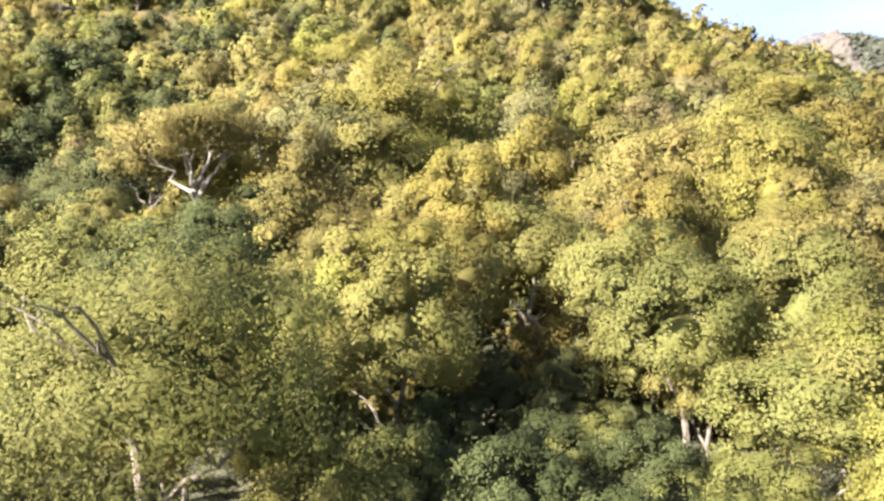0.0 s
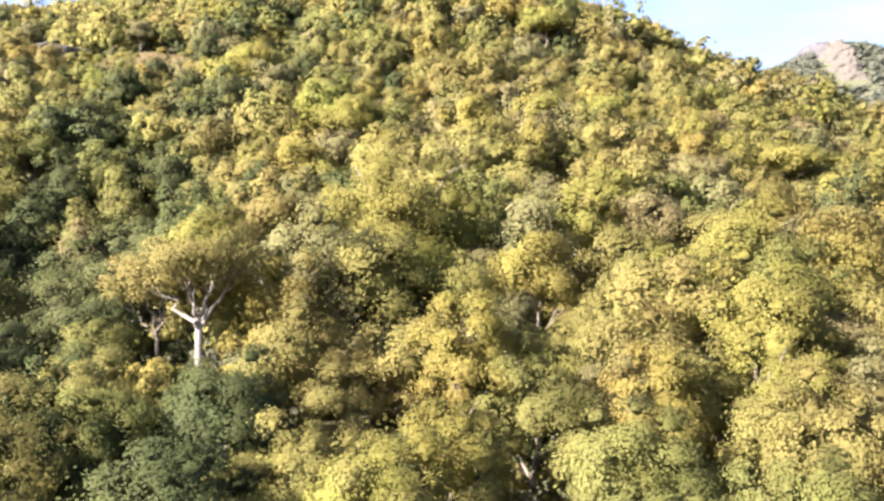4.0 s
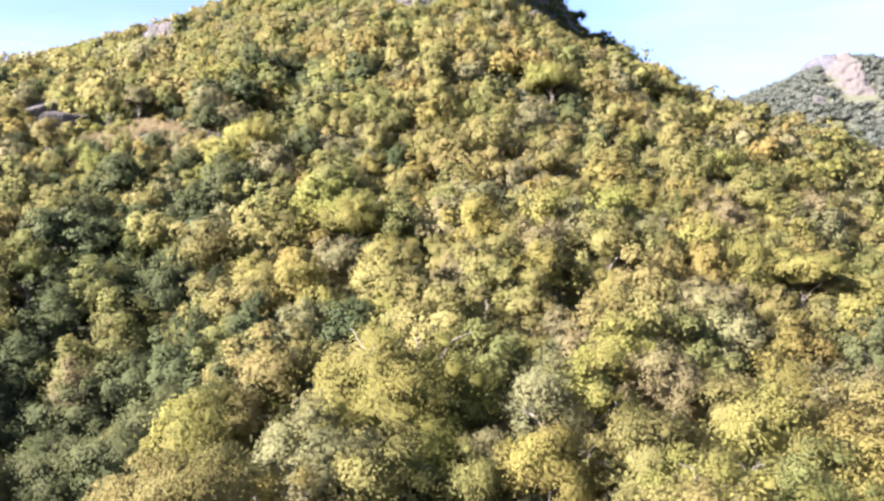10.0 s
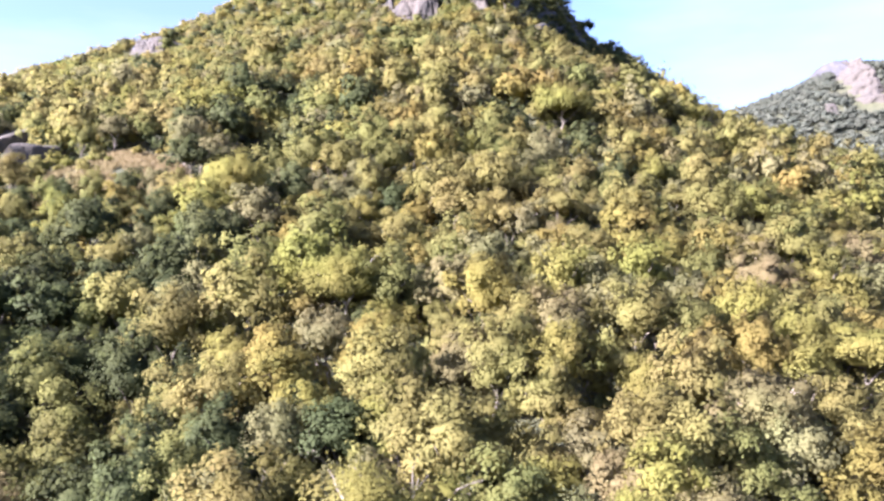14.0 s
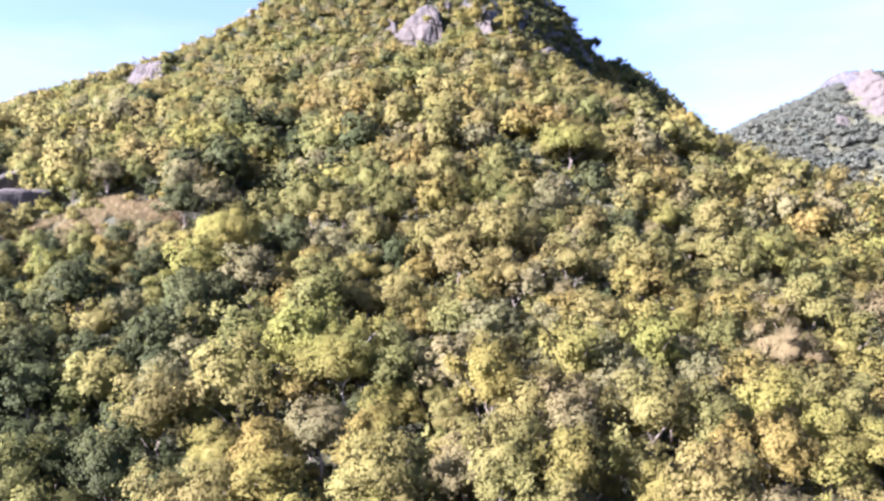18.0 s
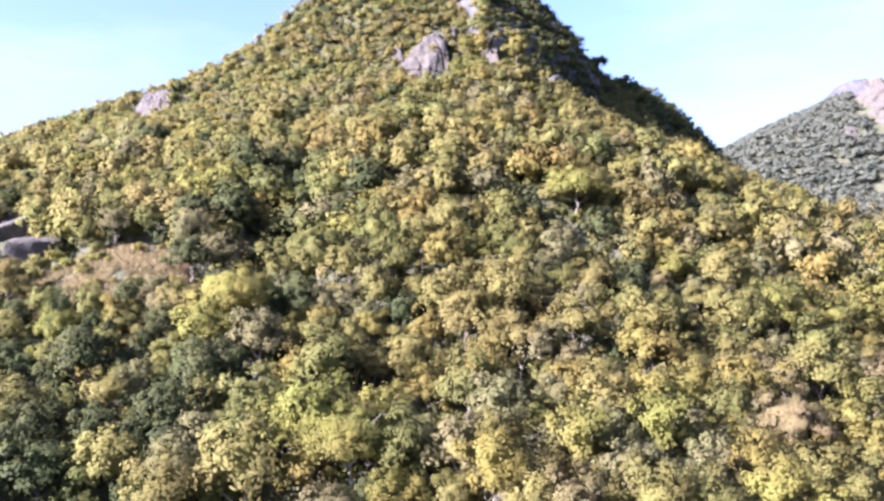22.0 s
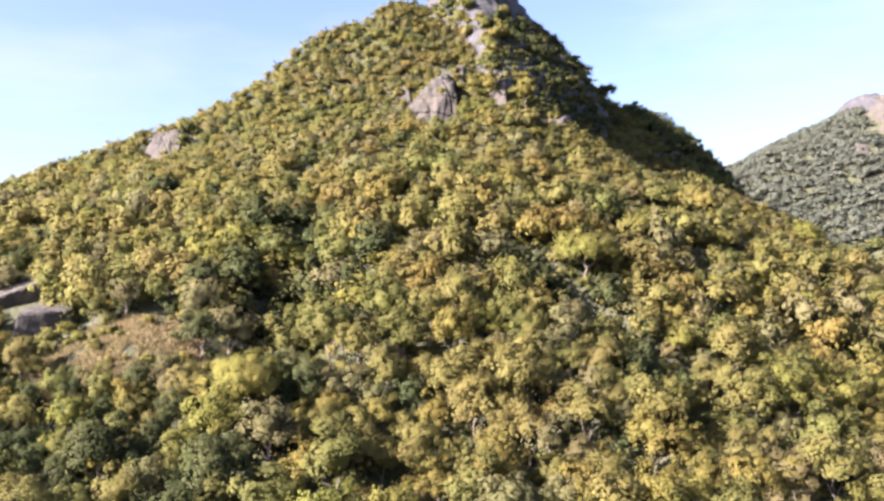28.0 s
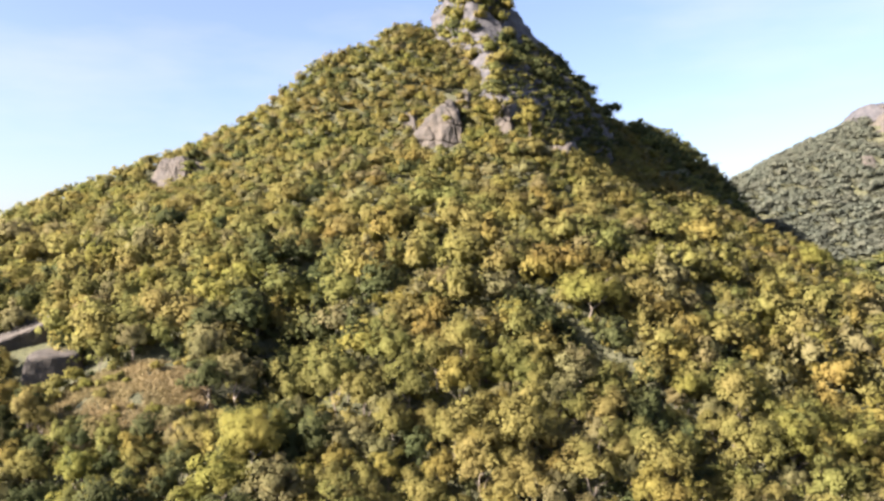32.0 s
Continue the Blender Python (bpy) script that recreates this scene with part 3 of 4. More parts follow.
taken = []
def forked_tree(name, label, seed, x, y, foot, fork, top, radius, tint, leaves, leaf, trunk_r, bark=PALE_BARK):
    """A bare pale trunk that forks low into spreading limbs, under a thin layered crown."""
    rng = np.random.default_rng(seed)
    ob = tagged(new(name), label, "tree")
    ob.matrix_basis = pose(x, y, foot)
    path = np.stack([0.25 * np.sin(np.linspace(0, 2, 7)), np.zeros(7), np.linspace(-1.0, fork, 7)], 1)
    v, q = tube(path, trunk_r * np.array([1.5, 1.15, 1.0, 0.95, 0.92, 0.95, 0.8]), 10)
    part("trunk", mesh_of("trunk", v, quads=q, mats=[bark]), ob)
    tips = []
    for i, (a, reach, rise) in enumerate(((3.3, 0.75, 0.62), (2.5, 0.4, 0.8), (0.9, 0.35, 0.85), (-0.25, 0.7, 0.66), (4.6, 0.45, 0.7), (5.4, 0.5, 0.8))):
        end = path[-1] + (math.cos(a) * radius * reach, math.sin(a) * radius * reach, (top - fork) * rise)
        p = limb_path(rng, path[-1] + (0, 0, -0.3), end, 9, 0.03, 0.06)
        pieces = [tube(p, np.linspace(trunk_r * 0.6, trunk_r * 0.12, 9), 7)]
        tips.append(end)
        for j in (4, 5, 6, 7):
            b = a + rng.normal() * 0.8
            tip = p[j] + np.array([math.cos(b), math.sin(b), 0.55 + 0.4 * rng.random()]) * radius * rng.uniform(0.22, 0.38)
            pieces.append(tube(limb_path(rng, p[j], tip, 5, -0.08), np.linspace(trunk_r * 0.24, trunk_r * 0.05, 5), 5))
            tips.append(tip)
        v, q = merge(pieces)
        part("limb", mesh_of("limb", v, quads=q, mats=[bark]), ob)
    tips = np.array(tips) + (0, 0, 0.4)
    pick = rng.integers(0, len(tips), leaves)
    aim = unit(rng.normal(size=(leaves, 3)) + (0, 0, 0.3))
    at = tips[pick] + aim * rng.random((leaves, 1)) ** 0.5 * np.array((1.25, 1.25, 0.75)) * radius * 0.27
    v, q = leaf_quads(rng, at, aim + rng.normal(size=(leaves, 3)) * 0.6, leaf * rng.uniform(0.6, 1.4, leaves))
    face = unit(aim * 0.7 + unit(tips - tips.mean(0))[pick] * 0.5 + (0, 0, 0.3))
    part("crown", mesh_of("crown", v, quads=q, mats=[LEAF[tint]], puff=np.repeat(face, 4, 0)), ob)
    return ob


forked_tree("pale_trunk_tree", "old tree with pale forked trunk and thin grey-green crown", 3, -16.8, 49, 9.6, 6.0, 11.6, 4.8, "olive", 16000, 0.18, 0.25)
forked_tree("pale_trunk_tree", "smaller grey tree with forked trunk and thin tan crown", 4, -20.4, 51, 10.2, 4.6, 9.0, 3.3, "olive", 6000, 0.2, 0.14, BARK)
taken += [(-17, 49, 4.2), (-21, 51, 2.8)]
taken.append((-16.6, 46.6, 1.9))
great_tree("spreading_tree", "broad spreading tree with domed yellow-green crown, tallest around", 7, -4, 63, 8.3, 17, 15.5, "yellow", 27000, 0.27, BARK, 0.42, 70, 7, top=28.9, lobe_size=(0.18, 0.29), low=-0.65, core=0.4, flat=0.75)
great_tree("round_tree", "bright yellow-green round-crowned tree", 13, 18, 54, 4.8, 10, 9.5, "yellow", 10000, 0.26, lobes=40, top=21.0, lobe_size=(0.2, 0.3))
great_tree("upright_tree", "upright tree with olive-gold crown beside a pale trunk", 17, -11, 50.5, 3.6, 13, 8.5, "gold", 6000, 0.26, lobes=30, top=20.8, lobe_size=(0.24, 0.36))
great_tree("bushy_tree", "bushy dry tan-green tree with sparse crown", 19, 0.6, 51, 3.8, 11, 8.5, "tan", 6600, 0.24, TWIG, lobes=26, top=16.6, lobe_size=(0.22, 0.34))
great_tree("bushy_tree", "bushy olive tree with dense rounded crown", 23, 6.6, 45, 4.4, 11, 8.5, "yellow", 9000, 0.24, lobes=32, top=15.0, lobe_size=(0.22, 0.33))
great_tree("feathery_tree", "large feathery grey-green tree standing close to the slope's foot", 29, -8.0, 19.5, 6.6, 12, 10, "green", 40000, 0.16, lobes=64, top=12.9, slim=0.42, core=0.3, lobe_size=(0.14, 0.24), low=-0.7, heart=0.3, limbs=3)
great_tree("bushy_tree", "broad olive tree with sunlit rounded crown", 31, -6.5, 37, 4.6, 11, 8, "olive", 11000, 0.22, lobes=34, top=11.4, lobe_size=(0.22, 0.33))
great_tree("leafy_tree", "golden leafy tree at the edge of a dark gap", 38, 5.6, 34.5, 3.6, 9, 7.5, "gold", 12000, 0.16, lobes=34, top=9.8, lobe_size=(0.2, 0.32), low=-0.6)
great_tree("leafy_tree", "dense golden-green leafy tree above a dark gap", 37, 13, 31, 4.4, 10, 8.5, "olive", 15000, 0.16, lobes=40, top=10.4, lobe_size=(0.2, 0.32), low=-0.6)
great_tree("leafy_tree", "bright yellow-green leafy tree low on the slope", 39, 19.5, 29.5, 4.6, 9, 8, "green", 15000, 0.16, lobes=40, top=10.4, lobe_size=(0.2, 0.32), low=-0.6)
great_tree("dry_tree", "wide dry tree with pale twigs and tan leaves", 43, 27, 80, 5.4, 11, 7, "tan", 5200, 0.30, TWIG, lobes=32, core=0.5, lobe_size=(0.2, 0.3), low=-0.1)
great_tree("flat_topped_tree", "flat-topped yellow-green tree with layered crown", 47, 43, 92, 5.8, 11, 5.5, "yellow", 6500, 0.32, lobes=40, flat=0.6, lobe_size=(0.18, 0.28), low=0.0)
great_tree("pale_limbed_tree", "feathery yellow-green tree with pale limbs showing", 53, -13, 104, 6.4, 13, 8.5, "yellow", 6500, 0.34, PALE_BARK, 0.24, 40, lobe_size=(0.18, 0.28), low=-0.1)
great_tree("umbrella_tree", "tall umbrella-shaped yellow-green tree beside a dark gully", 59, -35, 132.5, 6.4, 14, 9.5, "yellow", 7000, 0.38, PALE_BARK, 0.24, 50, top=58.5, lobe_size=(0.18, 0.28), low=-0.45)
great_tree("spreading_tree", "spreading bright green tree high on the spur", 61, 24, 172, 8.0, 11, 7, "yellow", 5000, 0.42, lobes=44, lobe_size=(0.16, 0.26))
great_tree("tall_tree", "tall lone tree rising above the shaded valley", 67, 119, 285, 5.4, 16, 12, "yellow", 3000, 0.46, lobes=34, lobe_size=(0.2, 0.3))
great_tree("ridge_tree", "dark round tree standing on the skyline ridge", 71, 48, 338, 5.0, 11, 7, "dark", 1500, 0.5, lobes=20, lobe_size=(0.22, 0.34))
great_tree("ridge_tree", "dark wind-shaped tree on the skyline ridge", 73, 62, 350, 4.5, 9, 5, "dark", 1200, 0.5, lobes=18, lobe_size=(0.22, 0.34))

# lesser trees that can be told apart in the wood
for i, (x, y, r, h, tint, words) in enumerate((
    (17.5, 247, 4.2, 15, "gold", "tall olive tree standing before the shaded rock face"), (7, 250, 3.0, 12, "gold", "slim olive tree rooted between two crags"),
    (-38, 181, 5.0, 9.5, "yellow", "yellow-green round tree over a shady hollow"), (-45, 168, 3.6, 8.5, "green", "green tree at the edge of a gully"),
    (39, 191, 4.8, 9, "yellow", "low spreading yellow-green tree on the spur"), (80, 290, 4.6, 11, "olive", "upright olive tree on the end of the spur"),
    (62, 220, 6.5, 10, "gold", "broad golden-olive tree on the spur's crest"), (118, 264, 7.5, 11, "yellow", "broad yellow-green tree above the shaded valley"),
    (35, 145, 3.2, 9, "yellow", "small bright yellow-green tree"), (72, 181, 5.0, 10, "yellow", "bright yellow-green tree on the open slope"),
    (-20, 150, 4.4, 9, "grey", "grey-green tree with thin crown"), (-53, 163, 5.0, 9, "dark", "dark green tree above the dry clearing"),
    (-35, 164, 3.4, 8.5, "green", "mid-green tree in a shady hollow"), (-82, 211, 5.4, 8.5, "dark", "dark blue-green tree below the ridge"),
    (-96, 187, 5.0, 9, "dark", "dark green tree above a granite slab"), (1, 136, 4.0, 9.5, "gold", "golden-olive tree on the middle slope"),
    (-23, 93, 4.4, 10, "yellow", "yellow-green tree with bright top"), (-34, 106, 4.2, 9.5, "grey", "grey-green rounded tree on the slope"),
    (19, 85, 3.8, 9.5, "yellow", "yellow-green tree with pale stems"), (-14, 86, 3.2, 8, "dark", "dark green tree in a gap"),
    (-38, 77, 3.4, 10, "tan", "dry pinkish-tan tree beside a gully"), (18, 71, 3.4, 9, "tan", "dry tan tree with bare twigs"), (1, 89, 3.8, 10, "tan", "tall dry tan-green tree"),
    # The bushy tree at (-22, 40) has dark leaves to match the shade there.
    (42, 115, 5.0, 10, "tan", "broad dry tan tree"), (-22, 40, 3.0, 8.5, "dark", "dark green bushy tree on the slope"), (-16, 42, 2.4, 8.5, "gold", "narrow golden-olive tree draped with creepers"),
    (14, 42, 3.4, 8.5, "olive", "olive tree with hanging foliage"), (26, 46, 3.4, 8.5, "tan", "dry tan tree beside a dark hollow"), (-30, 52, 3.6, 9, "dark", "dark green tree in a shady gully"),
)):
    great_tree("lone_tree", words, 900 + i, x, y, r, h, h * 0.82, tint,
               int(2600 + 90 * max(0, 120 - y)) // (1 if y < 150 else 2), 0.26 if y < 60 else 0.34 if y < 125 else 0.48, TWIG if tint == "tan" else BARK, 0.18,
               lobes=28, limbs=4, lobe_size=(0.2, 0.32), low=-0.45, heart=0.45 if y < 60 else 0.52, skin=0.18, core=0.5)

# the kinds that make up the wood: near ones leafy, those further up simpler
STYLES = {
    "olive": ("olive_tree", "olive-green tree with rounded clumpy crown on the slope", dict(radius=3.1, height=8.4, crown_h=7.2, lobes=18)),
    "yellow": ("yellow_green_tree", "bright yellow-green tree with sunlit leafy crown", dict(radius=3.1, height=8.8, crown_h=7.2, lobes=18)),
    "green": ("green_tree", "mid-green tree with dense crown in the wood", dict(radius=3.0, height=8.2, crown_h=7.2, lobes=18)),
    "dark": ("dark_green_tree", "dark green tree with dense shaded crown", dict(radius=3.0, height=8.0, crown_h=7.2, lobes=18)),
    "grey": ("grey_green_tree", "grey-green tree with fine thin foliage", dict(radius=3.0, height=8.2, crown_h=6.8, lobes=18)),
    "tan": ("dry_tan_tree", "half-bare tree with dry tan foliage", dict(radius=2.9, height=8.0, crown_h=6.4, lobes=16, core=0.5)),
    "gold": ("golden_tree", "golden-olive tree with leafy crown", dict(radius=2.9, height=8.2, crown_h=7.0, lobes=18)),
}
FRONT, NEAR, MID, HIGH = {}, {}, {}, {}
for i, (tint, (name, label, shape)) in enumerate(STYLES.items()):
    bark = TWIG if tint in ("tan", "grey") else BARK
    FRONT[tint] = [tree_kind(name, 100 + 10 * i + j, tint=tint, leaves=14000, leaf=0.115, bark=bark, **{**shape, "lobes": 34, "lobe_size": (0.18, 0.30), "heart": 0.25, "skin": 0.0, "up": 0.2}) for j in range(2)]
    NEAR[tint] = [tree_kind(name, 200 + 10 * i + j, tint=tint, leaves=7000, leaf=0.16, bark=bark, **{**shape, "heart": 0.36, "skin": 0.10, "core": 0.36, "up": 0.2}) for j in range(3)]
    MID[tint] = [tree_kind(name, 400 + 10 * i + j, tint=tint, leaves=3200, leaf=0.25, bark=bark, **{**shape, "lobes": 22, "lobe_size": (0.22, 0.35), "core": 0.36, "heart": 0.4, "skin": 0.15, "up": 0.3}) for j in range(3)]

    HIGH[tint] = [tree_kind(name, 500 + 10 * i + j, tint=tint, leaves=1700, leaf=0.345, bark=bark, **{**shape, "lobes": 18, "lobe_size": (0.23, 0.37), "core": 0.34, "heart": 0.4, "skin": 0.16}) for j in range(3)]


def tint_odds(x, y):
    """Which trees grow where: dark ones in the gullies to the left, their leaf colour also standing in for shade, dry
    ones low on the right, golden ones on the spur.
    """
    left = 1 / (1 + math.exp((x + 18) / 9))
    low = 1 / (1 + math.exp((y - 120) / 25))
    patch = float(lumps(x, y, 16, 4.0))
    dry = max(0, float(lumps(x, y, 22, 7.0)))
    gully = (0.55 + 0.45 * math.exp(-((x + 38) / 15) ** 2)) / (1 + math.exp((x + 28) / 5)) * float(step(y, 34, 55) * (1 - step(y, 116, 146)))
    gully += 1.5 * math.exp(-((x + 37) / 8) ** 2) * float(step(y, 128, 145) * (1 - step(y, 180, 200)))
    gully += math.exp(-((x - 27 + 0.7 * (y - 153)) / 5.5) ** 2) * float(step(y, 126, 140) * (1 - step(y, 168, 182)))
    odds = {
        "olive": 1.3, "yellow": 0.12 + 0.9 * max(0, patch) ** 1.5 + 0.15 * low * (1 - left),
        "green": 0.38 + 0.5 * left + 0.7 * gully, "dark": 0.03 + 0.16 * left + 3.4 * gully,
        "grey": 0.35 + 0.7 * max(0, -patch), "tan": 0.06 + 0.8 * (1 - left) * low * dry * (1 if x > 12 else 0.3), "gold": 0.3 + 0.9 * (1 - left) * max(0, patch + 0.3),
    }
    total = sum(odds.values())
    return list(odds), [v / total for v in odds.values()]


rng = np.random.default_rng(77)
spots = []
y = 17.0
while y < 352:
    gap = 3.6 if y < 30 else 4.5 if y < 100 else 4.0 if y < 156 else 3.95 if y < 225 else 2.95
    half = 0.66 * y + 14
    x = -half
    while x < half:
        px, py = x + rng.uniform(-0.42, 0.42) * gap, y + rng.uniform(-0.42, 0.42) * gap * (1 if y < 110 else 1.5)
        x += gap
        crest = 312 + 0.40 * min(px, 0)
        if (px < 25 and py > crest + 4) or (px > 25 and px - 40 < 0.9 * (py - 345) - 34):
            continue
        if any((px - a) ** 2 + (py - b) ** 2 < r * r for a, b, r in taken) or any((px - a) ** 2 + (py - b) ** 2 < r * r for a, b, r in BARE):
            continue
        cx, cy, rx, ry = CLEARING
        if ((px - cx) / rx) ** 2 + ((py - cy) / ry) ** 2 < 1:
            continue
        names, odds = tint_odds(px, py)
        tint = names[rng.choice(len(names), p=odds)]
        # Dark leaves stand in for shade in the near gap, left edge and gullies.
        if py < 31:
            tint = ("green", "dark", "dark")[int(rng.random() * 3)] if -1.5 < px < 8.5 else ("green", "dark", "dark")[int(rng.random() * 3)] if px < -9 else ("olive", "green", "yellow")[int(rng.random() * 3)]
        if 31 < py < 47 and px < -9 and rng.random() < 0.95:
            tint = ("dark", "olive", "green")[int(rng.random() * 3)]
        if 36 < py < 86 and -46 < px < -20 or 138 < py < 190 and abs(px + 36.5) < 5:
            tint = ("dark", "dark", "green")[int(rng.random() * 3)]
        size = rng.uniform(0.55, 0.8) if py < 33 and px < -14 or py < 21 else rng.uniform(0.55, 0.75) if py < 33 and -1.5 < px < 8 else rng.uniform(1.30, 1.65) if 48 < py < 235 and rng.random() < 0.12 else rng.uniform(0.85, 1.45) if 30 < py < 110 else rng.uniform(0.70, 1.20)
        size *= 1.0 if py < 215 else 0.70
        if -84 < px < -44 and 122 < py < 140:
            size = min(size, 0.95)
        spots.append((px, py, tint, size, rng.uniform(0, 360), rng.random()))
    y += gap * 0.9

# big crowns crowd out their neighbours
plan = np.array([(q[0], q[1], q[3]) for q in spots])
lost = np.zeros(len(spots), bool)
for i in np.nonzero(plan[:, 2] > 1.28)[0]:
    if not lost[i]:
        near = np.hypot(plan[:, 0] - plan[i, 0], plan[:, 1] - plan[i, 1]) < 2.6 * plan[i, 2]
        near[i] = False
        lost |= near
spots = [q for q, gone in zip(spots, lost) if not gone]

SINGLE_Y = 156
counts = {k: 0 for k in STYLES}
rest = []
for px, py, tint, size, turn, u in spots:
    if py < SINGLE_Y and counts[tint] < 300:
        counts[tint] += 1
        name, label, _ = STYLES[tint]
        kinds = FRONT[tint] if py < 44 else NEAR[tint] if py < 66 else MID[tint] if py < 100 else HIGH[tint]
        z = float(ground_z(px, py))
        grow = 1.0 if py > 45 else 0.92
        ob = plant(name, label, kinds[int(u * len(kinds))], pose(px, py, z, 0, 0, turn) @ Matrix.Diagonal((size, size, size * grow * (0.86 + 0.3 * u), 1)), STYLES[tint][0] + "s of the slope")
    else:
        rest.append((px, py, tint, size, turn, u))


# the wood further up and on the ridges, one mass
def wood(name, label, rows, protos, tints, lift=0.0, feet=None):
    mats = [LEAF[t] for t in tints]
    V, T, Q, F, TM, QM, n = [], [], [], [], [], [], 0
    for i, (px, py, tint, size, turn, u) in enumerate(rows):
        v, t, q, f = protos[int(u * len(protos))]
        a = radians(turn)
        c, s = math.cos(a) * size, math.sin(a) * size
        tall = size * (0.85 + 0.35 * ((u * 7) % 1)) * (1.0 if py < 200 else 0.82)
        w = np.empty_like(v)
        w[:, 0] = v[:, 0] * c - v[:, 1] * s + px
        w[:, 1] = v[:, 0] * s + v[:, 1] * c + py
        w[:, 2] = v[:, 2] * tall + (float(ground_z(px, py)) if feet is None else feet[i]) + lift
        V.append(w)
        F.append(np.stack([f[:, 0] * math.cos(a) - f[:, 1] * math.sin(a), f[:, 0] * math.sin(a) + f[:, 1] * math.cos(a), f[:, 2]], 1))
        T.append(t + n)
        Q.append(q + n)
        k = tints.index(tint)
        TM.append(np.full(len(t), k))
        QM.append(np.full(len(q), k))
        n += len(v)
    me = mesh_of(name, np.concatenate(V), np.concatenate(T), np.concatenate(Q), mats, np.concatenate(TM), np.concatenate(QM), puff=np.concatenate(F))
    return tagged(new(name, me), label, "trees", kind="stuff")


def low_tree(seed, radius, height, lobes, leaves, leaf):
    r = np.random.default_rng(seed)
    return crown_arrays(r, radius, height * 0.9, height * 0.1, lobes, leaves, leaf, plain=lobes < 8, core=0.34, lobe_size=(0.27, 0.42), heart=0.42, skin=0.2, jitter=0.5, loose=0.7)


tints = list(STYLES)
protos = [low_tree(600 + i, 3.1, 7.2, 13, 430, 0.60) for i in range(14)]
wood("hill_forest", "dense mixed olive and green forest covering the middle of the hill", [q for q in rest if q[1] < 222], protos, tints)
protos = [low_tree(640 + i, 3.1, 7.2, 9, 190, 0.84) for i in range(12)]
wood("hill_forest", "dense mixed olive and green forest covering the upper hill", [q for q in rest if q[1] >= 222], protos, tints)

far_rows = []
rng = np.random.default_rng(91)
for _ in range(8000):
    px, py = rng.uniform(70, 420), rng.uniform(352, 660)
    if px > 0.64 * py + 12 or px < 0.20 * py:
        continue
    if 507 < py < 607 and abs(px - 289 - 0.3 * (py - 525)) < 14:
        continue
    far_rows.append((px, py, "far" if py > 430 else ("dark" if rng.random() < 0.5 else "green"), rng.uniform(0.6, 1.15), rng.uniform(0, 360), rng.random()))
far_protos = [low_tree(700 + i, 4.5, 6.4, 5, 60, 1.6) for i in range(6)]
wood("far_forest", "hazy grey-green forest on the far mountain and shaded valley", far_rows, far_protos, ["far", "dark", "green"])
bush_rows = []
y = 30.0
while y < 318:
    x = -0.66 * y - 12
    while x < min(0.66 * y + 12, 110):
        px, py = x + rng.uniform(-1.6, 1.6), y + rng.uniform(-1.6, 1.6)
        x += 3.6
        cx, cy, rx, ry = CLEARING
        if ((px - cx) / rx) ** 2 + ((py - cy) / ry) ** 2 < 1.1 or any((px - a) ** 2 + (py - b) ** 2 < r * r for a, b, r in BARE):
            continue
        if py > 310 + 0.4 * min(px, 0):
            continue
        bush_rows.append((px, py, ("olive", "green", "dark", "gold")[int(rng.random() * 4)], rng.uniform(0.4, 0.62), rng.uniform(0, 360), rng.random()))
    y += 3.4 if y < 226 else 3.0
bush_protos = [low_tree(760 + i, 3.9, 6.2, 7, 90, 0.95) for i in range(6)]
wood("undergrowth", "low olive and green bushes filling the gaps under the trees", bush_rows, bush_protos, tints)
low_rows = []
y = -44.0
while y < 6:
    x = -62.0
    while x < 62:
        px, py = x + rng.uniform(-1.8, 1.8), y + rng.uniform(-1.8, 1.8)
        low_rows.append((px, py, tints[int(rng.random() * len(tints))], rng.uniform(0.55, 0.7), rng.uniform(0, 360), rng.random()))
        x += 4.2
    y += 4.4
wood("foot_forest", "mixed olive and green forest at the foot of the hill", low_rows, protos[:6], tints)


# ---- shrubs that cling to the rocks, and the dry clearing ----
def shrub_kind(seed, tint):
    r = np.random.default_rng(seed)
    v, q = trunk_piece(r, 1.2, 0.06, 0.5, 3)
    stem = mesh_of("stem", v, quads=q, mats=[BARK])
    v, t, q, f = crown_arrays(r, 1.5, 2.2, 0.1, 9, 200, 0.40)
    return stem, mesh_of("foliage", v, tris=t, quads=q, mats=[LEAF[tint]], puff=f)


SHRUBS = [shrub_kind(800 + i, t) for i, t in enumerate(("olive", "gold", "green", "yellow", "dark"))]


def shrub(x, y, z, size, turn, k, words="small leafy shrub rooted on a rock ledge"):
    ob = tagged(new("shrub"), words, "shrub", "shrubs on the rocks")
    part("stem", SHRUBS[k][0], ob)
    part("foliage", SHRUBS[k][1], ob)
    ob.matrix_basis = pose(x, y, z, 0, 0, turn) @ Matrix.Diagonal((size, size, size, 1))
    return ob


rng = np.random.default_rng(5)


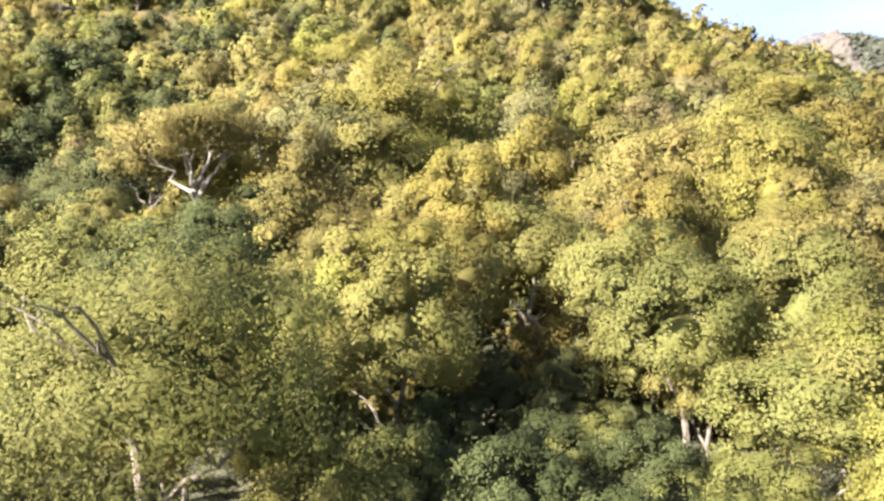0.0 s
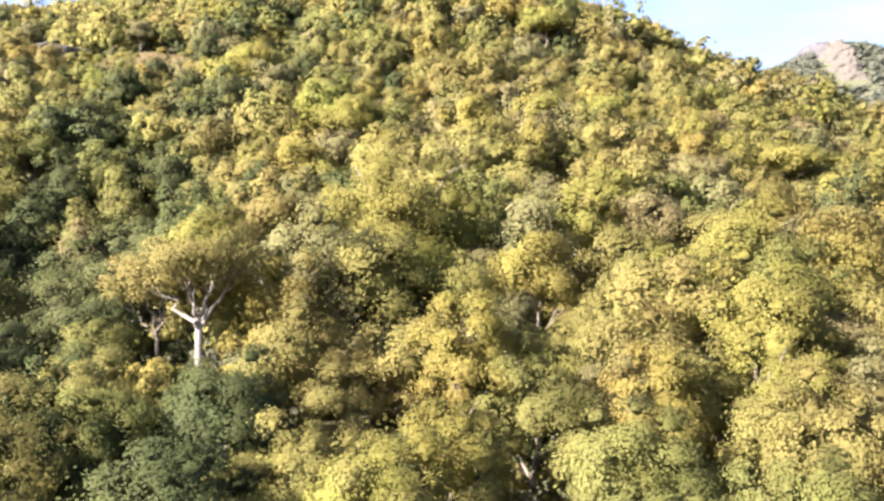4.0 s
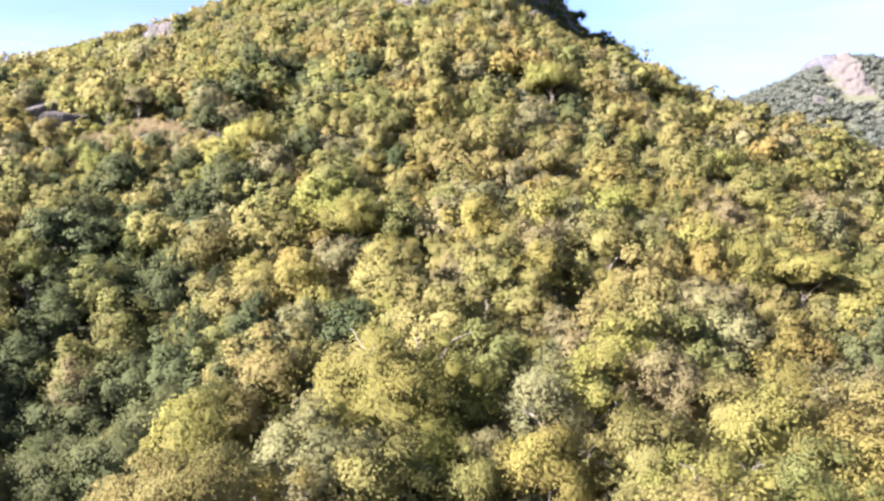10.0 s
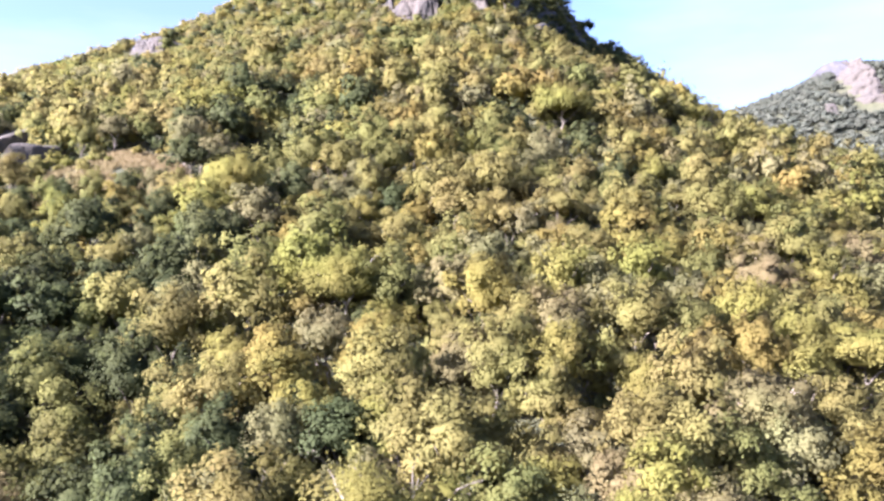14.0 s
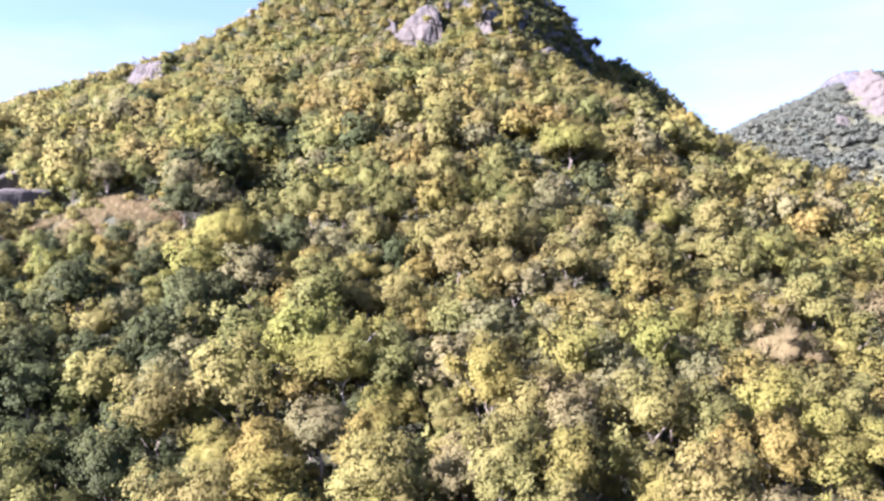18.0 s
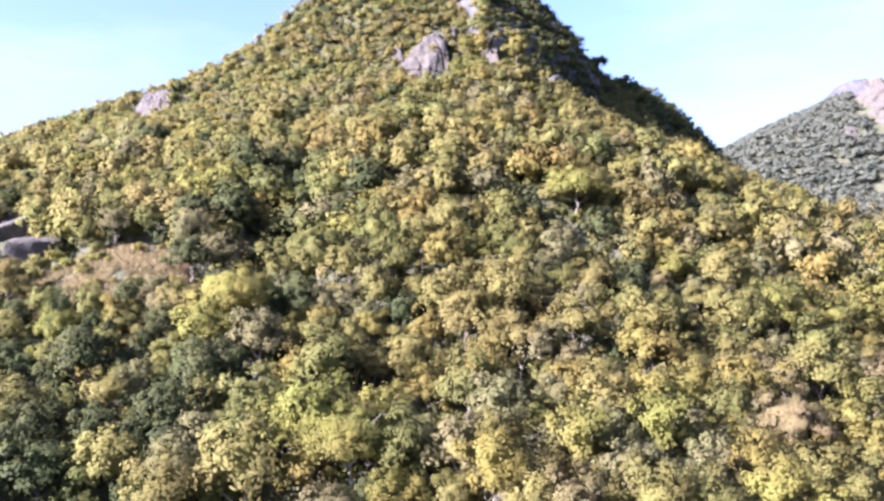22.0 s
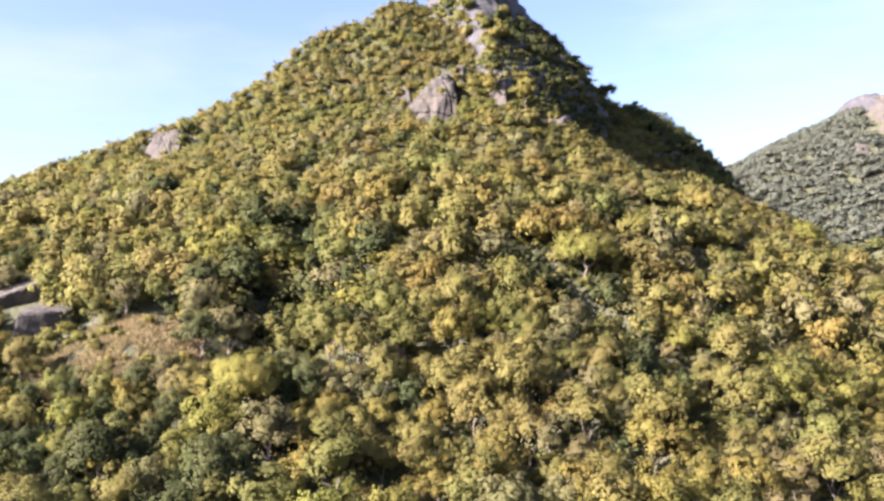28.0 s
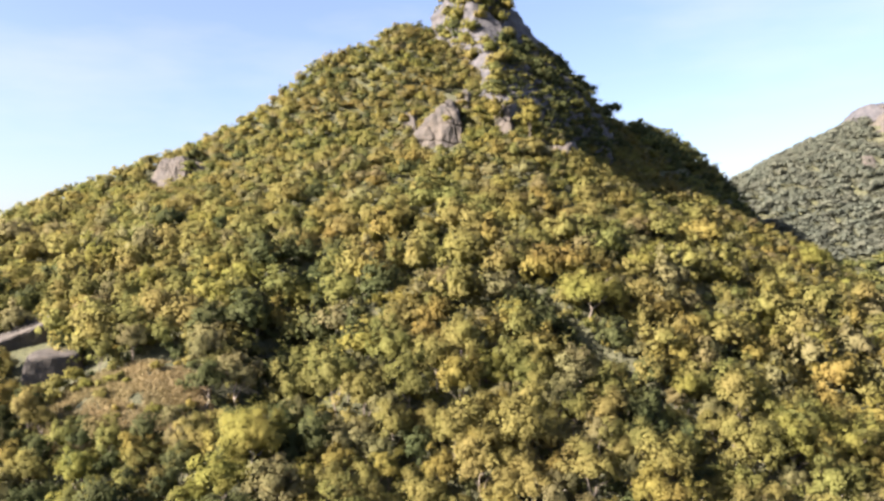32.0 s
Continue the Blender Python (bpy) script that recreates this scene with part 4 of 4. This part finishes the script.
def ledges(ob, count, steep, left, right, grow=1.0, odds=(0.3, 0.28, 0.22, 0.12, 0.08), below=999):
    """Shrubs on the less steep places of a rock, between two sides."""
    me = ob.data
    co = np.empty(len(me.vertices) * 3, np.float32)
    me.vertices.foreach_get("co", co)
    co = co.reshape(-1, 3) + np.array(ob.matrix_basis.translation, np.float32)
    no = np.empty(len(co) * 3, np.float32)
    me.vertices.foreach_get("normal", no)
    no = no.reshape(-1, 3)
    free = (no[:, 2] > steep) & (co[:, 0] > left) & (co[:, 0] < right) & (co[:, 2] > ground_z(co[:, 0], co[:, 1]) + 0.5) & (no[:, 1] < 0.35) & (co[:, 2] < below)
    chosen = np.nonzero(free)[0]
    for i in rng.permutation(chosen)[:count]:
        shrub(*(float(c) for c in co[i] - no[i] * 0.3), grow * rng.uniform(0.7, 1.5), rng.uniform(0, 360), int(rng.choice(5, p=odds)))


for ob in list(scene.objects):
    if ob.name.startswith("granite_peak"):
        ledges(ob, 170, 0.2, -14, 15, 1.8)
        # Mostly dark shrubs here: the side's shade is put into their leaf colour.
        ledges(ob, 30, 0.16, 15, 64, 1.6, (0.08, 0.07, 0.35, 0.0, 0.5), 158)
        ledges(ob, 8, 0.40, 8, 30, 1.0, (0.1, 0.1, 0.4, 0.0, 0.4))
        ledges(ob, 14, 0.40, -30, -16)
    elif ob.name.startswith("granite_o"):
        ledges(ob, 8, 0.5, -97, -80, 1.3, (0.1, 0.1, 0.4, 0.0, 0.4))
    elif ob.name.startswith("granite_c"):
        ledges(ob, 5, 0.38, -40, 40)

# the thicket that grips the shaded side of the peak, its dark leaves deepening that shade
for ob in list(scene.objects):
    if ob.name == "granite_peak":
        co = np.empty(len(ob.data.vertices) * 3, np.float32)
        no = np.empty(len(co), np.float32)
        ob.data.vertices.foreach_get("co", co)
        ob.data.vertices.foreach_get("normal", no)
        co, no = co.reshape(-1, 3), no.reshape(-1, 3)
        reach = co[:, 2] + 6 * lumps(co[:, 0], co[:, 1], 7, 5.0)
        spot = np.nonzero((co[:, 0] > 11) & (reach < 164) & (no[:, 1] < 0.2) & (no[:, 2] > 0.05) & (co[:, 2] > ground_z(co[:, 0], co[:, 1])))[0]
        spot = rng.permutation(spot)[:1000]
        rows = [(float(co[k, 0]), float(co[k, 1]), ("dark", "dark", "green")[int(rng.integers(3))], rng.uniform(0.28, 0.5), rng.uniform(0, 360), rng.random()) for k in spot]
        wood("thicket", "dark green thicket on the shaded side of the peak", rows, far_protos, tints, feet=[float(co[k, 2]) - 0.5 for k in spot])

for i in range(34):
    a, r = rng.uniform(0, 6.283), rng.uniform(0.25, 1.1)
    x, y = CLEARING[0] + r * CLEARING[2] * math.cos(a), CLEARING[1] + r * CLEARING[3] * math.sin(a)
    shrub(x, y, float(ground_z(x, y)), rng.uniform(0.5, 1.1), rng.uniform(0, 360), int(rng.choice(5, p=(0.35, 0.35, 0.1, 0.1, 0.1))), "low olive shrub in the dry clearing")
for x, y, size, k in ((-80, 149.5, 1.5, 2), (-77, 150, 1.7, 0), (-83, 149, 1.6, 4), (-74.5, 152, 1.5, 1), (-79, 147, 1.4, 4), (-85.5, 150.5, 1.5, 2), (-76, 147.5, 1.3, 0)):
    shrub(x, y, float(ground_z(x, y)), size, 40 * x, k, "leafy shrub at the foot of the boulder")

n = 26000
r = np.sqrt(rng.random(n))
a = rng.random(n) * 6.283
cx, cy, rx, ry = CLEARING
x, y = cx + (rx + 1.5) * r * np.cos(a), cy + (ry + 1.5) * r * np.sin(a)
keep = lumps(x, y, 3.0, 3.0) > -0.6
x, y = x[keep], y[keep]
z = ground_z(x, y)
h = rng.uniform(0.3, 0.9, len(x))
lean = rng.normal(size=(len(x), 2)) * 0.45
turn = rng.random(len(x)) * 6.283
w = np.stack([np.cos(turn), np.sin(turn), np.zeros(len(x))], 1) * rng.uniform(0.05, 0.14, (len(x), 1))
foot = np.stack([x, y, z - 0.1], 1)
tip = foot + np.stack([lean[:, 0], lean[:, 1], h], 1)
blades = np.stack([foot - w, foot + w, tip + w * 0.5, tip - w * 0.5], 1).reshape(-1, 3)
tagged(new("grass", mesh_of("grass", blades, quads=np.arange(len(blades)).reshape(-1, 4), mats=[GRASS])), "tall dry tan grass in a small clearing", "grass", kind="stuff")
